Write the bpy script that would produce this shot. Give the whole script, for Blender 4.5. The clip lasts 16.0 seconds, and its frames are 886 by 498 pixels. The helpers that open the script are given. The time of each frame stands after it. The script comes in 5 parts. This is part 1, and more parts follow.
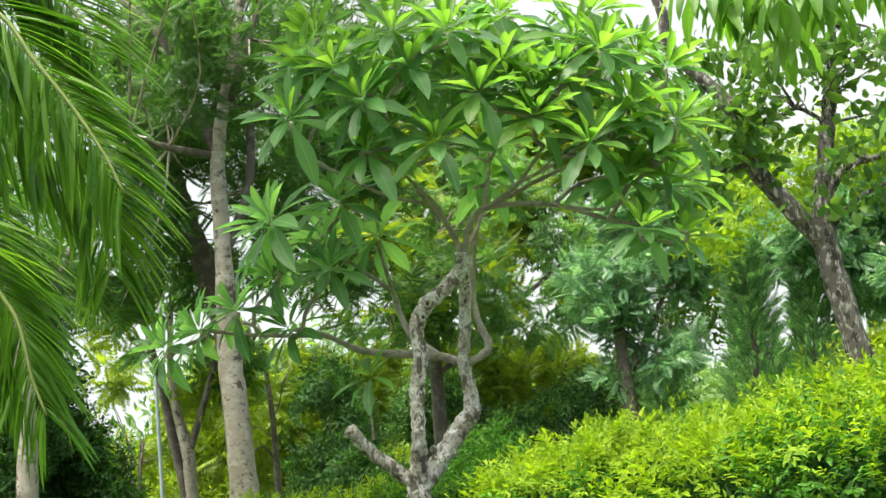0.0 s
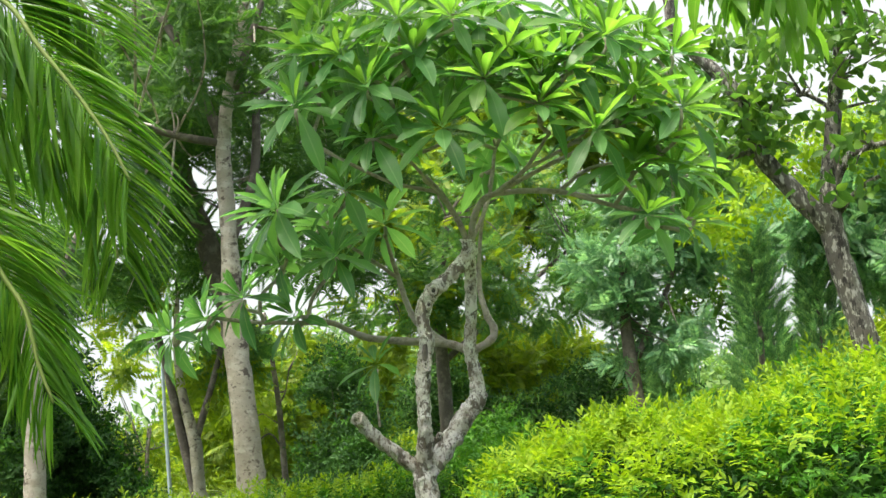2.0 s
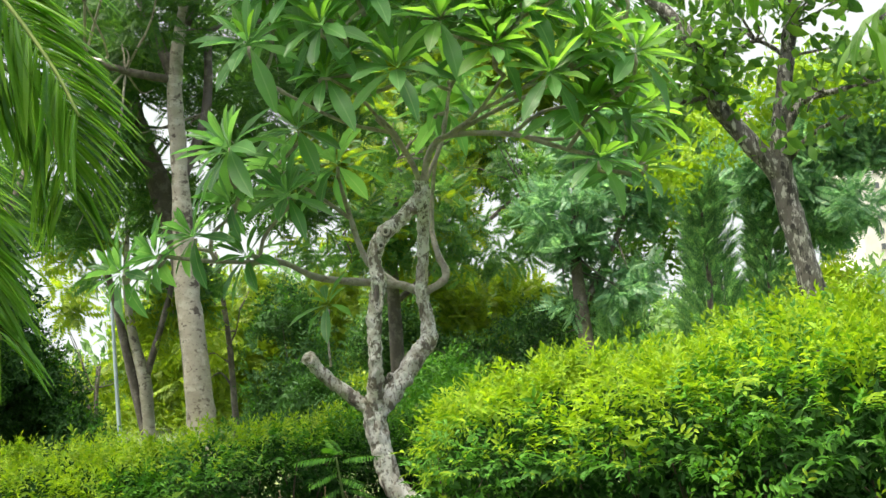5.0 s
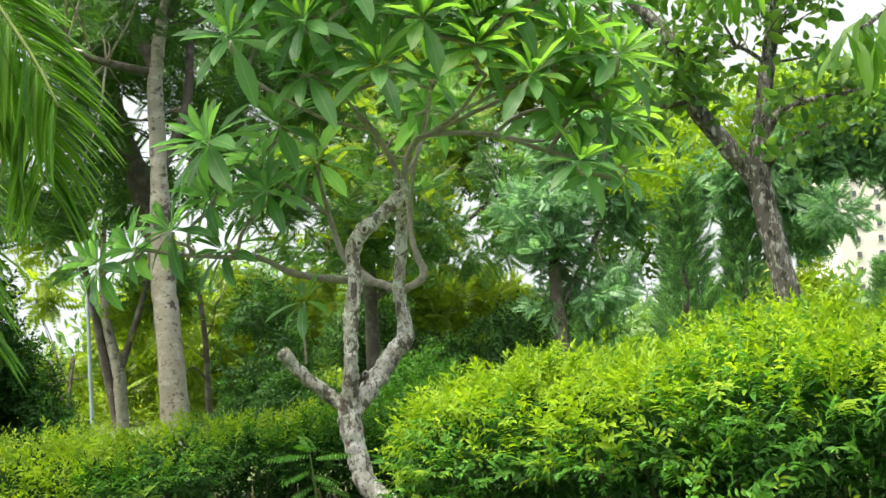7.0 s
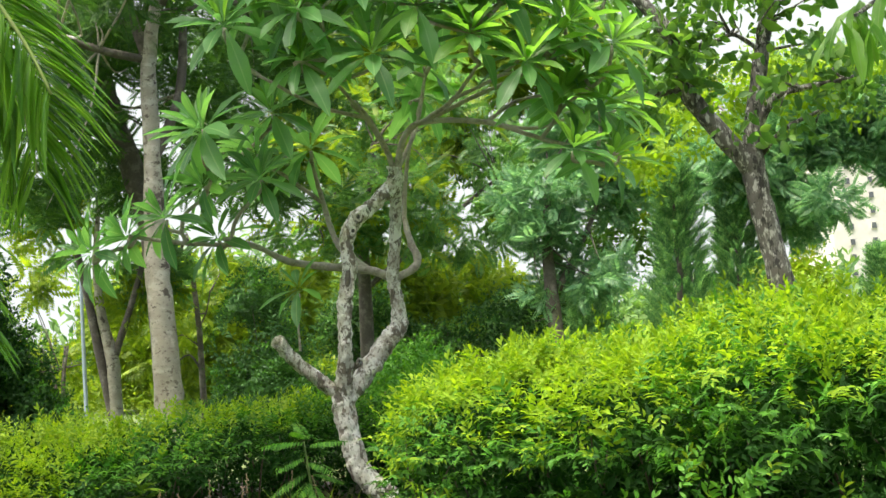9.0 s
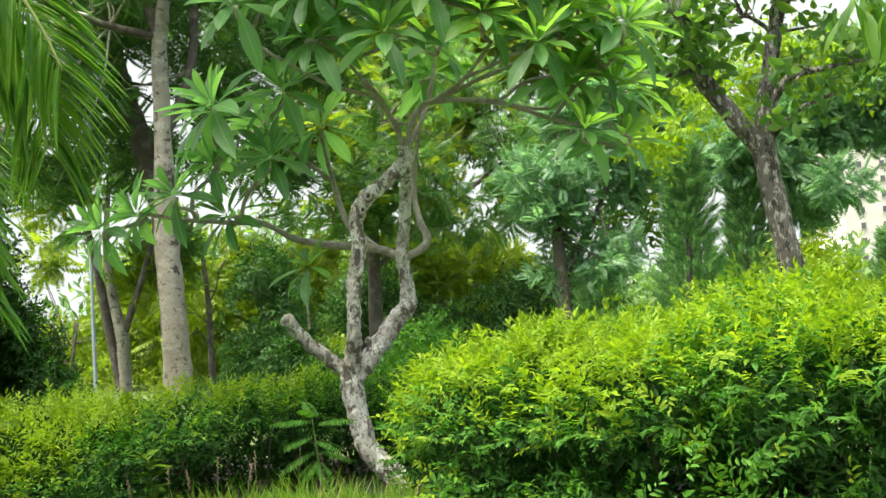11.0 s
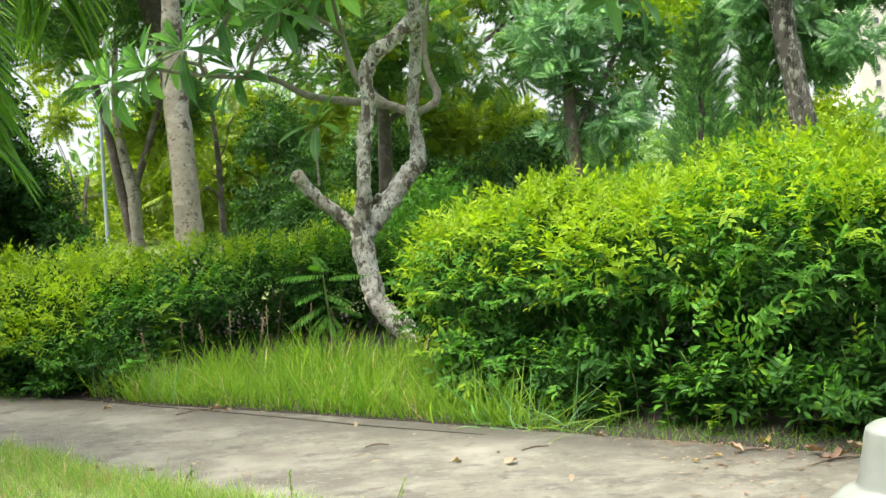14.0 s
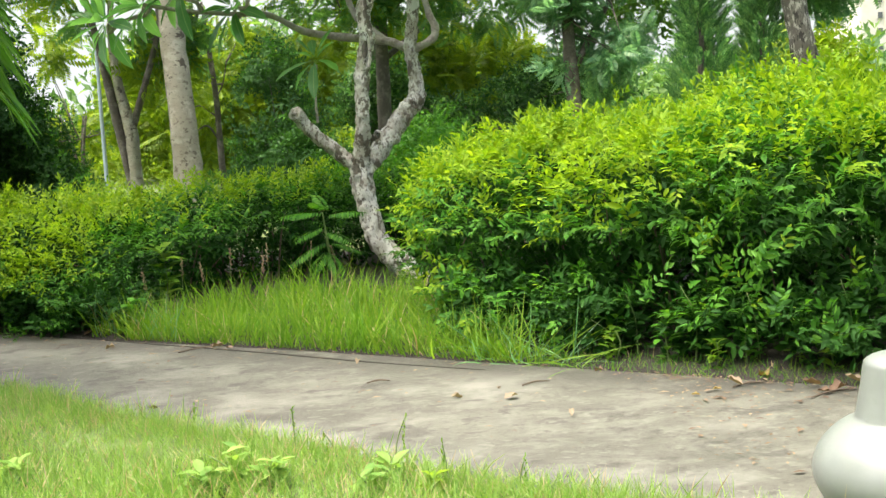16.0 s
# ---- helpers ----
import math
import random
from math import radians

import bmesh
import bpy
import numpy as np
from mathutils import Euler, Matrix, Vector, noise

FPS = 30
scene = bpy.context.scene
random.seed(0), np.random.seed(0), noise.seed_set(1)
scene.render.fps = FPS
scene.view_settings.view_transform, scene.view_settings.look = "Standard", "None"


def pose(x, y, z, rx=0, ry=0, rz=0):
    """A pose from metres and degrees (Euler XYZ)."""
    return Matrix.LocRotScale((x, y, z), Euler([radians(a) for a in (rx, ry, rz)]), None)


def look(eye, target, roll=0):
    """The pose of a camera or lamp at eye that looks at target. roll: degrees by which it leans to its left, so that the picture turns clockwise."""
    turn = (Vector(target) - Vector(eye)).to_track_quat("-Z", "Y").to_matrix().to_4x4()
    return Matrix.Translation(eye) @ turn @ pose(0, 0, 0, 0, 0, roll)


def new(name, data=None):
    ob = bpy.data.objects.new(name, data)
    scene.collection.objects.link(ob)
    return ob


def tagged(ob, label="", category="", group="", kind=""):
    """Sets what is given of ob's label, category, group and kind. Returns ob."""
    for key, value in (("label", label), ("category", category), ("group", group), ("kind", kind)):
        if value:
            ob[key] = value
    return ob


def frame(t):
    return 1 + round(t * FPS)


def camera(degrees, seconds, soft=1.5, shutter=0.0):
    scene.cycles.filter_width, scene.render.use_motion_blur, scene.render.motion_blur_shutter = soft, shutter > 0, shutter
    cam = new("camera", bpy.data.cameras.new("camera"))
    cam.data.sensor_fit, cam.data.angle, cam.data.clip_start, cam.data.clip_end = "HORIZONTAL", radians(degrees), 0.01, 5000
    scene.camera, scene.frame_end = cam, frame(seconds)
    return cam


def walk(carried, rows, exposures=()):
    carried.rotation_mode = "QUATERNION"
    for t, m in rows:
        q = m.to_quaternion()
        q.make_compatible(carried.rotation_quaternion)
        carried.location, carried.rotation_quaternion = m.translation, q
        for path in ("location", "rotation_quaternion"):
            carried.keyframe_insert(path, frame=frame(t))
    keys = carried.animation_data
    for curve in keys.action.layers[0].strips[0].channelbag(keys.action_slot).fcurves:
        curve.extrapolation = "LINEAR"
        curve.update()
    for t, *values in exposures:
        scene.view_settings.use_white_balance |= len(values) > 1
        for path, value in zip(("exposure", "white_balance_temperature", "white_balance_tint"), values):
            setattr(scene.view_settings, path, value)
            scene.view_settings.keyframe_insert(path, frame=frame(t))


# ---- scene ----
cam = camera(38.0, 16.0, soft=1.5)
EYE = Vector((0.0, 0.0, 1.2))
# seconds, yaw to the left, pitch up, lean to the left
TURNS = [
    (0, 0.000, 7.550, -6.000),
    (0.5, 0.039, 7.364, -6.155),
    (1, 0.153, 7.344, -6.116),
    (1.5, 0.233, 7.329, -6.071),
    (2, 0.316, 7.007, -6.043),
    (2.5, 0.360, 5.871, -6.166),
    (3, 0.144, 5.367, -6.140),
    (3.5, -0.151, 5.072, -6.495),
    (4, -0.702, 4.572, -6.634),
    (6.5, -2.337, 4.097, -4.139),
    (7, -2.504, 4.083, -4.334),
    (7.5, -2.585, 4.001, -4.199),
    (8, -2.618, 3.903, -4.198),
    (8.5, -2.685, 3.655, -4.248),
    (9, -2.732, 3.509, -4.378),
    (11.5, -2.102, 1.817, -3.685),
    (12, -1.977, -0.292, -3.613),
    (12.5, -2.004, -0.589, -4.125),
    (13, -1.958, -0.877, -4.214),
    (13.5, -1.741, -2.382, -3.988),
    (14, -1.396, -3.697, -3.575),
    (14.5, -1.221, -4.983, -3.597),
    (15, -1.272, -5.446, -3.898),
    (15.5, -1.261, -5.694, -3.774),
    (16, -1.223, -6.512, -4.003),
]


def aim(yaw, pitch, roll):
    y, p = radians(yaw), radians(pitch)
    ahead = Vector((-math.sin(y) * math.cos(p), math.cos(y) * math.cos(p), math.sin(p)))
    return look(EYE, EYE + ahead, roll)


EXPOSURE, KELVIN, TINT = 2.18, 6500, 4.5
walk(cam, [(t, aim(a, b, c)) for t, a, b, c in TURNS], exposures=[(0.0, EXPOSURE, KELVIN, TINT), (16.0, EXPOSURE, KELVIN, TINT)])

# ---- light: a bright thin overcast, the sun a soft patch high over the trees ----
SUN_EL, SUN_AZ = 74.0, -112.0
world = bpy.data.worlds.new("world")
scene.world = world
world.use_nodes = True
wn = world.node_tree.nodes
sky = wn.new("ShaderNodeTexSky")
sky.sky_type, sky.sun_disc = "NISHITA", False
sky.sun_elevation, sky.sun_rotation = radians(SUN_EL), radians(SUN_AZ)
sky.air_density, sky.dust_density, sky.ozone_density = 0.6, 10.0, 0.0
world.node_tree.links.new(sky.outputs["Color"], wn["Background"].inputs["Color"])
wn["Background"].inputs["Strength"].default_value = 0.15
sun = new("sun", bpy.data.lights.new("sun", "SUN"))
sun.data.energy, sun.data.angle, sun.data.color = 0.55, radians(60), (1.0, 0.96, 0.88)
_s = Vector((math.sin(radians(SUN_AZ)) * math.cos(radians(SUN_EL)), math.cos(radians(SUN_AZ)) * math.cos(radians(SUN_EL)), math.sin(radians(SUN_EL))))
sun.matrix_world = look(_s * 60, (0, 0, 0))


# ---- materials ----
def material(name):
    m = bpy.data.materials.new(name)
    m.use_nodes = True
    m.node_tree.nodes.clear()
    out = m.node_tree.nodes.new("ShaderNodeOutputMaterial")
    return m, m.node_tree.nodes, m.node_tree.links, out


def ramp(nodes, links, fac, stops):
    r = nodes.new("ShaderNodeValToRGB")
    e = r.color_ramp.elements
    while len(e) < len(stops):
        e.new(0.5)
    for k, (pos, col) in zip(e, stops):
        k.position, k.color = pos, (*col, 1)
    links.new(fac, r.inputs["Fac"])
    return r.outputs["Color"]


def noise_tex(nodes, links, scale, detail=4.0, rough=0.6, coords="Object", stretch=None):
    tc = nodes.new("ShaderNodeTexCoord")
    n = nodes.new("ShaderNodeTexNoise")
    n.inputs["Scale"].default_value, n.inputs["Detail"].default_value, n.inputs["Roughness"].default_value = scale, detail, rough
    v = tc.outputs[coords]
    if stretch:
        mp = nodes.new("ShaderNodeMapping")
        mp.inputs["Scale"].default_value = stretch
        links.new(v, mp.inputs["Vector"])
        v = mp.outputs["Vector"]
    links.new(v, n.inputs["Vector"])
    return n.outputs["Fac"]


def mixed(nodes, links, fac, a, b, mode="MIX"):
    m = nodes.new("ShaderNodeMix")
    m.data_type, m.blend_type = "RGBA", mode
    for sock, val in ((m.inputs["Factor"], fac), (m.inputs["A"], a), (m.inputs["B"], b)):
        if isinstance(val, (int, float)):
            sock.default_value = val
        elif isinstance(val, tuple):
            sock.default_value = (*val, 1)
        else:
            links.new(val, sock)
    return m.outputs["Result"]


def leaf_material(name, dark, mid, light, through_leaf=0.35, rough=0.42, rib=None, spots=0.25, gloss=0.3, glow=0.5):
    """Leaves: each takes its own tone, light shines through, a waxy gloss on top."""
    m, n, l, out = material(name)
    geo, obj = n.new("ShaderNodeNewGeometry"), n.new("ShaderNodeObjectInfo")
    add = n.new("ShaderNodeMath")
    add.operation = "ADD"
    l.new(geo.outputs["Random Per Island"], add.inputs[0])
    l.new(obj.outputs["Random"], add.inputs[1])
    fr = n.new("ShaderNodeMath")
    fr.operation = "FRACT"
    l.new(add.outputs[0], fr.inputs[0])
    col = ramp(n, l, fr.outputs[0], [(0.0, dark), (0.5, mid), (1.0, light)])
    big = noise_tex(n, l, 1.3, 3)
    col = mixed(n, l, ramp_value(n, l, big, 0.35, 0.7, spots), col, tuple(c * 0.6 for c in mid))
    fine = noise_tex(n, l, 60, 3)
    col = mixed(n, l, ramp_value(n, l, fine, 0.5, 0.75, 0.25), col, light)
    if rib:
        uv = n.new("ShaderNodeUVMap")
        sep = n.new("ShaderNodeSeparateXYZ")
        l.new(uv.outputs["UV"], sep.inputs[0])
        sub = n.new("ShaderNodeMath")
        sub.operation = "SUBTRACT"
        l.new(sep.outputs["Y"], sub.inputs[0])
        sub.inputs[1].default_value = 0.5
        ab = n.new("ShaderNodeMath")
        ab.operation = "ABSOLUTE"
        l.new(sub.outputs[0], ab.inputs[0])
        col = mixed(n, l, ramp_value(n, l, ab.outputs[0], 0.05, 0.02, 0.7), col, rib)
    p = n.new("ShaderNodeBsdfPrincipled")
    l.new(col, p.inputs["Base Color"])
    p.inputs["Roughness"].default_value = rough
    p.inputs["Specular IOR Level"].default_value = gloss
    t = n.new("ShaderNodeBsdfTranslucent")
    l.new(mixed(n, l, 1.0, col, (1.8, 1.8, 1.8 * glow), "MULTIPLY"), t.inputs["Color"])
    mx = n.new("ShaderNodeMixShader")
    mx.inputs[0].default_value = through_leaf
    l.new(p.outputs[0], mx.inputs[1])
    l.new(t.outputs[0], mx.inputs[2])
    l.new(mx.outputs[0], out.inputs["Surface"])
    return m


def ramp_value(nodes, links, fac, lo, hi, top):
    r = nodes.new("ShaderNodeMapRange")
    r.inputs["From Min"].default_value, r.inputs["From Max"].default_value = lo, hi
    r.inputs["To Min"].default_value, r.inputs["To Max"].default_value = 0.0, top
    links.new(fac, r.inputs["Value"])
    return r.outputs["Result"]


def solid_material(name, base, patches, rough=0.85, bump=0.4, scale=8.0, bump_scale=40.0, stretch=None, darkening=None):
    """Bark, stone, soil: base colour, then (noise scale, threshold low, high, amount, colour) patches, a fine relief."""
    m, n, l, out = material(name)
    col = mixed(n, l, noise_tex(n, l, scale, 5, stretch=stretch), tuple(c * 0.7 for c in base), tuple(min(1, c * 1.25) for c in base))
    for sc, lo, hi, amount, colour in patches:
        col = mixed(n, l, ramp_value(n, l, noise_tex(n, l, sc, 5, 0.65, stretch=stretch), lo, hi, amount), col, colour)
    if darkening:
        # darkens towards one side, in ragged patches
        way, lo, hi, colour = darkening
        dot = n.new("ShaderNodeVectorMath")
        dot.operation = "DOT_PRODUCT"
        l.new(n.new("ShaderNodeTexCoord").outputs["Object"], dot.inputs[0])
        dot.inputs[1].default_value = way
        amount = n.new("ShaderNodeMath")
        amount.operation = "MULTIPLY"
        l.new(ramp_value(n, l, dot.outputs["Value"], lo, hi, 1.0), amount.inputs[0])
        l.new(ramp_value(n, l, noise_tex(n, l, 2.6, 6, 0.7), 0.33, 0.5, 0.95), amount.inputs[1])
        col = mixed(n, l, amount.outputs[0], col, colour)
    p = n.new("ShaderNodeBsdfPrincipled")
    l.new(col, p.inputs["Base Color"])
    p.inputs["Roughness"].default_value = rough
    b = n.new("ShaderNodeBump")
    b.inputs["Strength"].default_value, b.inputs["Distance"].default_value = bump, 0.02
    l.new(noise_tex(n, l, bump_scale, 6, 0.7, stretch=stretch), b.inputs["Height"])
    l.new(b.outputs["Normal"], p.inputs["Normal"])
    l.new(p.outputs[0], out.inputs["Surface"])
    return m


M_FRANGI = leaf_material("frangipani_leaf", (0.062, 0.17, 0.056), (0.088, 0.218, 0.066), (0.125, 0.275, 0.08), 0.54, 0.4, rib=(0.17, 0.3, 0.12), spots=0.1, gloss=0.4, glow=0.55)
M_FRANGI_YOUNG_LIT = leaf_material("frangipani_young_lit_leaf", (0.074, 0.182, 0.028), (0.103, 0.234, 0.034), (0.14, 0.285, 0.042), 0.55, 0.42, rib=(0.15, 0.26, 0.08), spots=0.1, gloss=0.35)
M_PALM = leaf_material("palm_leaflet", (0.045, 0.135, 0.016), (0.085, 0.205, 0.022), (0.155, 0.3, 0.042), 0.5, 0.26, gloss=0.5)
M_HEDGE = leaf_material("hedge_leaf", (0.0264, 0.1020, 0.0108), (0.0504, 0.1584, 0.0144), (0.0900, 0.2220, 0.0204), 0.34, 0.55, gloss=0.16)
# young and old leaves, with light and shade put into their colours
M_HEDGE_YOUNG_LIT = leaf_material("hedge_young_lit_leaf", (0.095, 0.185, 0.009), (0.15, 0.26, 0.011), (0.225, 0.335, 0.015), 0.42, 0.55, gloss=0.18)
M_HEDGE_OLD_SHADED = leaf_material("hedge_old_shaded_leaf", (0.0101, 0.0403, 0.0067), (0.0168, 0.0594, 0.0090), (0.0302, 0.0918, 0.0123), 0.18, 0.6, gloss=0.09)
M_FEATHER = leaf_material("feathery_leaf", (0.028, 0.08, 0.02), (0.042, 0.108, 0.023), (0.07, 0.152, 0.028), 0.45, 0.55, gloss=0.2)
M_PINNATE = leaf_material("pinnate_leaf", (0.052, 0.14, 0.045), (0.084, 0.19, 0.055), (0.13, 0.25, 0.065), 0.48, 0.42)
M_PINNATE_BLUE = leaf_material("blue_green_pinnate_leaf", (0.065, 0.165, 0.08), (0.108, 0.232, 0.108), (0.165, 0.31, 0.14), 0.5, 0.4, gloss=0.4, glow=0.7)
M_BROAD = leaf_material("broad_leaf", (0.04, 0.108, 0.026), (0.066, 0.15, 0.03), (0.11, 0.21, 0.036), 0.5, 0.45, gloss=0.25)
# sunlight and shade on the background foliage are put into these two colours
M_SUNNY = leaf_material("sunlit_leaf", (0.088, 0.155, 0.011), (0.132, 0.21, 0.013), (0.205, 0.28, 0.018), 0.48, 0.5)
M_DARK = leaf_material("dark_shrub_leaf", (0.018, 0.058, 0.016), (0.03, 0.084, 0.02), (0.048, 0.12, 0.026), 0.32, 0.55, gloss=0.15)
M_CONIFER = leaf_material("conifer_scale_leaf", (0.045, 0.125, 0.052), (0.1, 0.225, 0.085), (0.2, 0.36, 0.13), 0.52, 0.5, glow=0.7)
M_GRASS = leaf_material("lawn_grass", (0.105, 0.215, 0.042), (0.17, 0.295, 0.06), (0.27, 0.385, 0.105), 0.4, 0.55)
M_TALL = leaf_material("tall_grass", (0.068, 0.168, 0.015), (0.112, 0.225, 0.019), (0.185, 0.29, 0.036), 0.44, 0.55, gloss=0.15)
M_STRAW = leaf_material("dry_grass", (0.30, 0.24, 0.13), (0.38, 0.31, 0.18), (0.5, 0.42, 0.28), 0.3, 0.7)
M_SEED = leaf_material("seed_head", (0.2, 0.13, 0.11), (0.27, 0.185, 0.15), (0.36, 0.28, 0.23), 0.3, 0.7)
M_FAR = leaf_material("far_leaf", (0.05, 0.12, 0.04), (0.08, 0.165, 0.045), (0.14, 0.235, 0.055), 0.42, 0.6)
M_YELLOW = leaf_material("yellow_leaf", (0.15, 0.105, 0.035), (0.2, 0.145, 0.05), (0.26, 0.2, 0.08), 0.2, 0.7)
M_DRY = leaf_material("dry_leaf", (0.13, 0.1, 0.07), (0.19, 0.15, 0.105), (0.26, 0.21, 0.155), 0.15, 0.75)
M_BROWN = leaf_material("dead_leaf", (0.075, 0.045, 0.028), (0.12, 0.08, 0.052), (0.22, 0.17, 0.12), 0.15, 0.7)

M_BARK_F = solid_material("frangipani_bark", (0.54, 0.52, 0.455), [(5, 0.5, 0.56, 0.5, (0.38, 0.33, 0.25)), (8, 0.48, 0.52, 0.85, (0.74, 0.73, 0.68)), (13, 0.54, 0.57, 0.9, (0.12, 0.097, 0.072)), (30, 0.55, 0.59, 0.7, (0.2, 0.165, 0.125)), (40, 0.57, 0.61, 0.75, (0.07, 0.057, 0.044))], bump=1.0, bump_scale=34, scale=14, stretch=(1.2, 1.2, 0.75))
M_BARK_F2 = solid_material("frangipani_branch_bark", (0.32, 0.295, 0.245), [(22, 0.5, 0.6, 0.6, (0.15, 0.125, 0.092)), (45, 0.56, 0.62, 0.5, (0.4, 0.38, 0.33))], bump=0.5, scale=20)
M_BARK_P = solid_material("pale_bark", (0.31, 0.295, 0.235), [(1.6, 0.48, 0.6, 0.5, (0.2, 0.185, 0.14)), (6, 0.52, 0.6, 0.6, (0.42, 0.405, 0.34)), (4, 0.59, 0.62, 0.95, (0.055, 0.045, 0.035)), (11, 0.58, 0.62, 0.8, (0.09, 0.075, 0.055)), (26, 0.56, 0.62, 0.5, (0.14, 0.122, 0.09))], bump=0.8, bump_scale=25, scale=6, stretch=(0.9, 0.9, 1.2))
M_BARK_D = solid_material("dark_bark", (0.1, 0.094, 0.08), [(3.2, 0.5, 0.56, 0.85, (0.02, 0.018, 0.015)), (8, 0.52, 0.6, 0.7, (0.17, 0.165, 0.145)), (20, 0.53, 0.58, 0.8, (0.4, 0.395, 0.36)), (16, 0.54, 0.58, 0.9, (0.018, 0.017, 0.015))], bump=1.0, bump_scale=30, scale=10, stretch=(1.2, 1.2, 0.5))
M_BARK_B = solid_material("brown_bark", (0.09, 0.079, 0.065), [(8, 0.5, 0.62, 0.7, (0.19, 0.172, 0.145)), (20, 0.55, 0.64, 0.6, (0.04, 0.034, 0.027))], bump=0.7)
M_TWIG = solid_material("twig_bark", (0.075, 0.055, 0.038), [(20, 0.55, 0.7, 0.5, (0.15, 0.115, 0.08))], bump=0.3)
M_RACHIS = solid_material("palm_rachis", (0.16, 0.22, 0.05), [(10, 0.5, 0.7, 0.4, (0.28, 0.28, 0.1))], rough=0.5, bump=0.1)
M_STEM = solid_material("green_stem", (0.12, 0.19, 0.05), [(10, 0.5, 0.7, 0.4, (0.2, 0.2, 0.08))], rough=0.6, bump=0.1)
M_CONCRETE = solid_material("concrete", (0.085, 0.086, 0.069), [(0.7, 0.44, 0.58, 0.65, (0.056, 0.057, 0.045)), (1.7, 0.48, 0.64, 0.65, (0.121, 0.121, 0.100)), (1.1, 0.52, 0.62, 0.45, (0.060, 0.066, 0.048)), (4.2, 0.5, 0.64, 0.4, (0.047, 0.047, 0.038)), (50, 0.54, 0.62, 0.5, (0.033, 0.033, 0.027)), (2.6, 0.5, 0.7, 0.85, (0.160, 0.160, 0.136)), (9, 0.53, 0.7, 0.5, (0.175, 0.175, 0.150)), (7, 0.57, 0.62, 0.65, (0.034, 0.034, 0.027)), (22, 0.59, 0.64, 0.55, (0.145, 0.145, 0.123)), (1.5, 0.56, 0.68, 0.5, (0.205, 0.208, 0.18))], rough=0.8, bump=0.3, scale=5, bump_scale=90, stretch=(0.8, 1.0, 1), darkening=((0.57, 0.82, 0), 4.4, 4.7, (0.035, 0.035, 0.028)))

M_SOIL = solid_material("soil", (0.016, 0.013, 0.009), [(3, 0.5, 0.65, 0.5, (0.013, 0.01, 0.008)), (12, 0.58, 0.66, 0.6, (0.05, 0.038, 0.026))], bump=0.8)
M_GROUND = solid_material("grassy_ground", (0.085, 0.13, 0.03), [(0.6, 0.45, 0.65, 0.6, (0.14, 0.19, 0.045)), (5, 0.55, 0.68, 0.6, (0.07, 0.06, 0.03)), (30, 0.55, 0.65, 0.5, (0.16, 0.18, 0.06))], bump=0.8, scale=3)
M_WHITE = solid_material("white_glaze", (0.178, 0.198, 0.190), [(3, 0.5, 0.7, 0.3, (0.167, 0.195, 0.178)), (30, 0.62, 0.7, 0.3, (0.147, 0.160, 0.152))], rough=0.35, bump=0.05)
M_POLE = solid_material("painted_pole", (0.2, 0.25, 0.29), [(2, 0.5, 0.7, 0.3, (0.22, 0.26, 0.3))], rough=0.5, bump=0.05)
M_WALL = solid_material("white_plaster", (0.55, 0.53, 0.49), [(0.2, 0.45, 0.7, 0.4, (0.46, 0.44, 0.4))], rough=0.9, bump=0.05, scale=0.6)
M_PANE = solid_material("window_glass", (0.1, 0.11, 0.12), [], rough=0.12, bump=0.0)
M_ROOF = solid_material("roof_slab", (0.5, 0.48, 0.45), [], rough=0.9, bump=0.1)


# ---- geometry helpers ----
def raw_mesh(name, verts, tris, mats, index=None, uv=None, smooth=True):
    verts, tris = np.asarray(verts, np.float32), np.asarray(tris, np.int32)
    me = bpy.data.meshes.new(name)
    me.vertices.add(len(verts))
    me.vertices.foreach_set("co", verts.ravel())
    me.loops.add(tris.size)
    me.loops.foreach_set("vertex_index", tris.ravel())
    me.polygons.add(len(tris))
    me.polygons.foreach_set("loop_start", np.arange(len(tris), dtype=np.int32) * 3)
    for m in mats:
        me.materials.append(m)
    if index is not None:
        me.polygons.foreach_set("material_index", np.asarray(index, np.int32))
    me.polygons.foreach_set("use_smooth", np.full(len(tris), smooth))
    if uv is not None:
        me.uv_layers.new(name="UVMap").data.foreach_set("uv", np.asarray(uv, np.float32)[tris.ravel()].ravel())
    me.update(calc_edges=True)
    me.validate()
    return me


def part(name, me, parent=None, label=""):
    ob = new(name, me)
    ob.parent = parent
    if label:
        tagged(ob, label)
    return ob


def thing(name, label, category, group="", at=(0, 0, 0), kind=""):
    ob = new(name)
    ob.location = at
    ob.empty_display_size = 0.2
    return tagged(ob, label, category, group, kind)


def join(pieces):
    """Several (verts, tris[, uv]) as one."""
    vs, ts, us, off = [], [], [], 0
    for p in pieces:
        vs.append(p[0])
        ts.append(np.asarray(p[1]) + off)
        us.append(p[2] if len(p) > 2 else np.zeros((len(p[0]), 2)))
        off += len(p[0])
    return np.concatenate(vs), np.concatenate(ts), np.concatenate(us)


def smooth_line(points, steps=6):
    """Catmull-Rom through rows of x, y, z, radius."""
    p = np.asarray(points, float)
    q = np.vstack([2 * p[0] - p[1], p, 2 * p[-1] - p[-2]])
    out = []
    for i in range(1, len(q) - 2):
        for s in np.arange(steps) / steps:
            a, b, c, d = q[i - 1:i + 3]
            out.append(0.5 * (2 * b + (c - a) * s + (2 * a - 5 * b + 4 * c - d) * s**2 + (3 * b - a - 3 * c + d) * s**3))
    return np.vstack([out, p[-1:]])


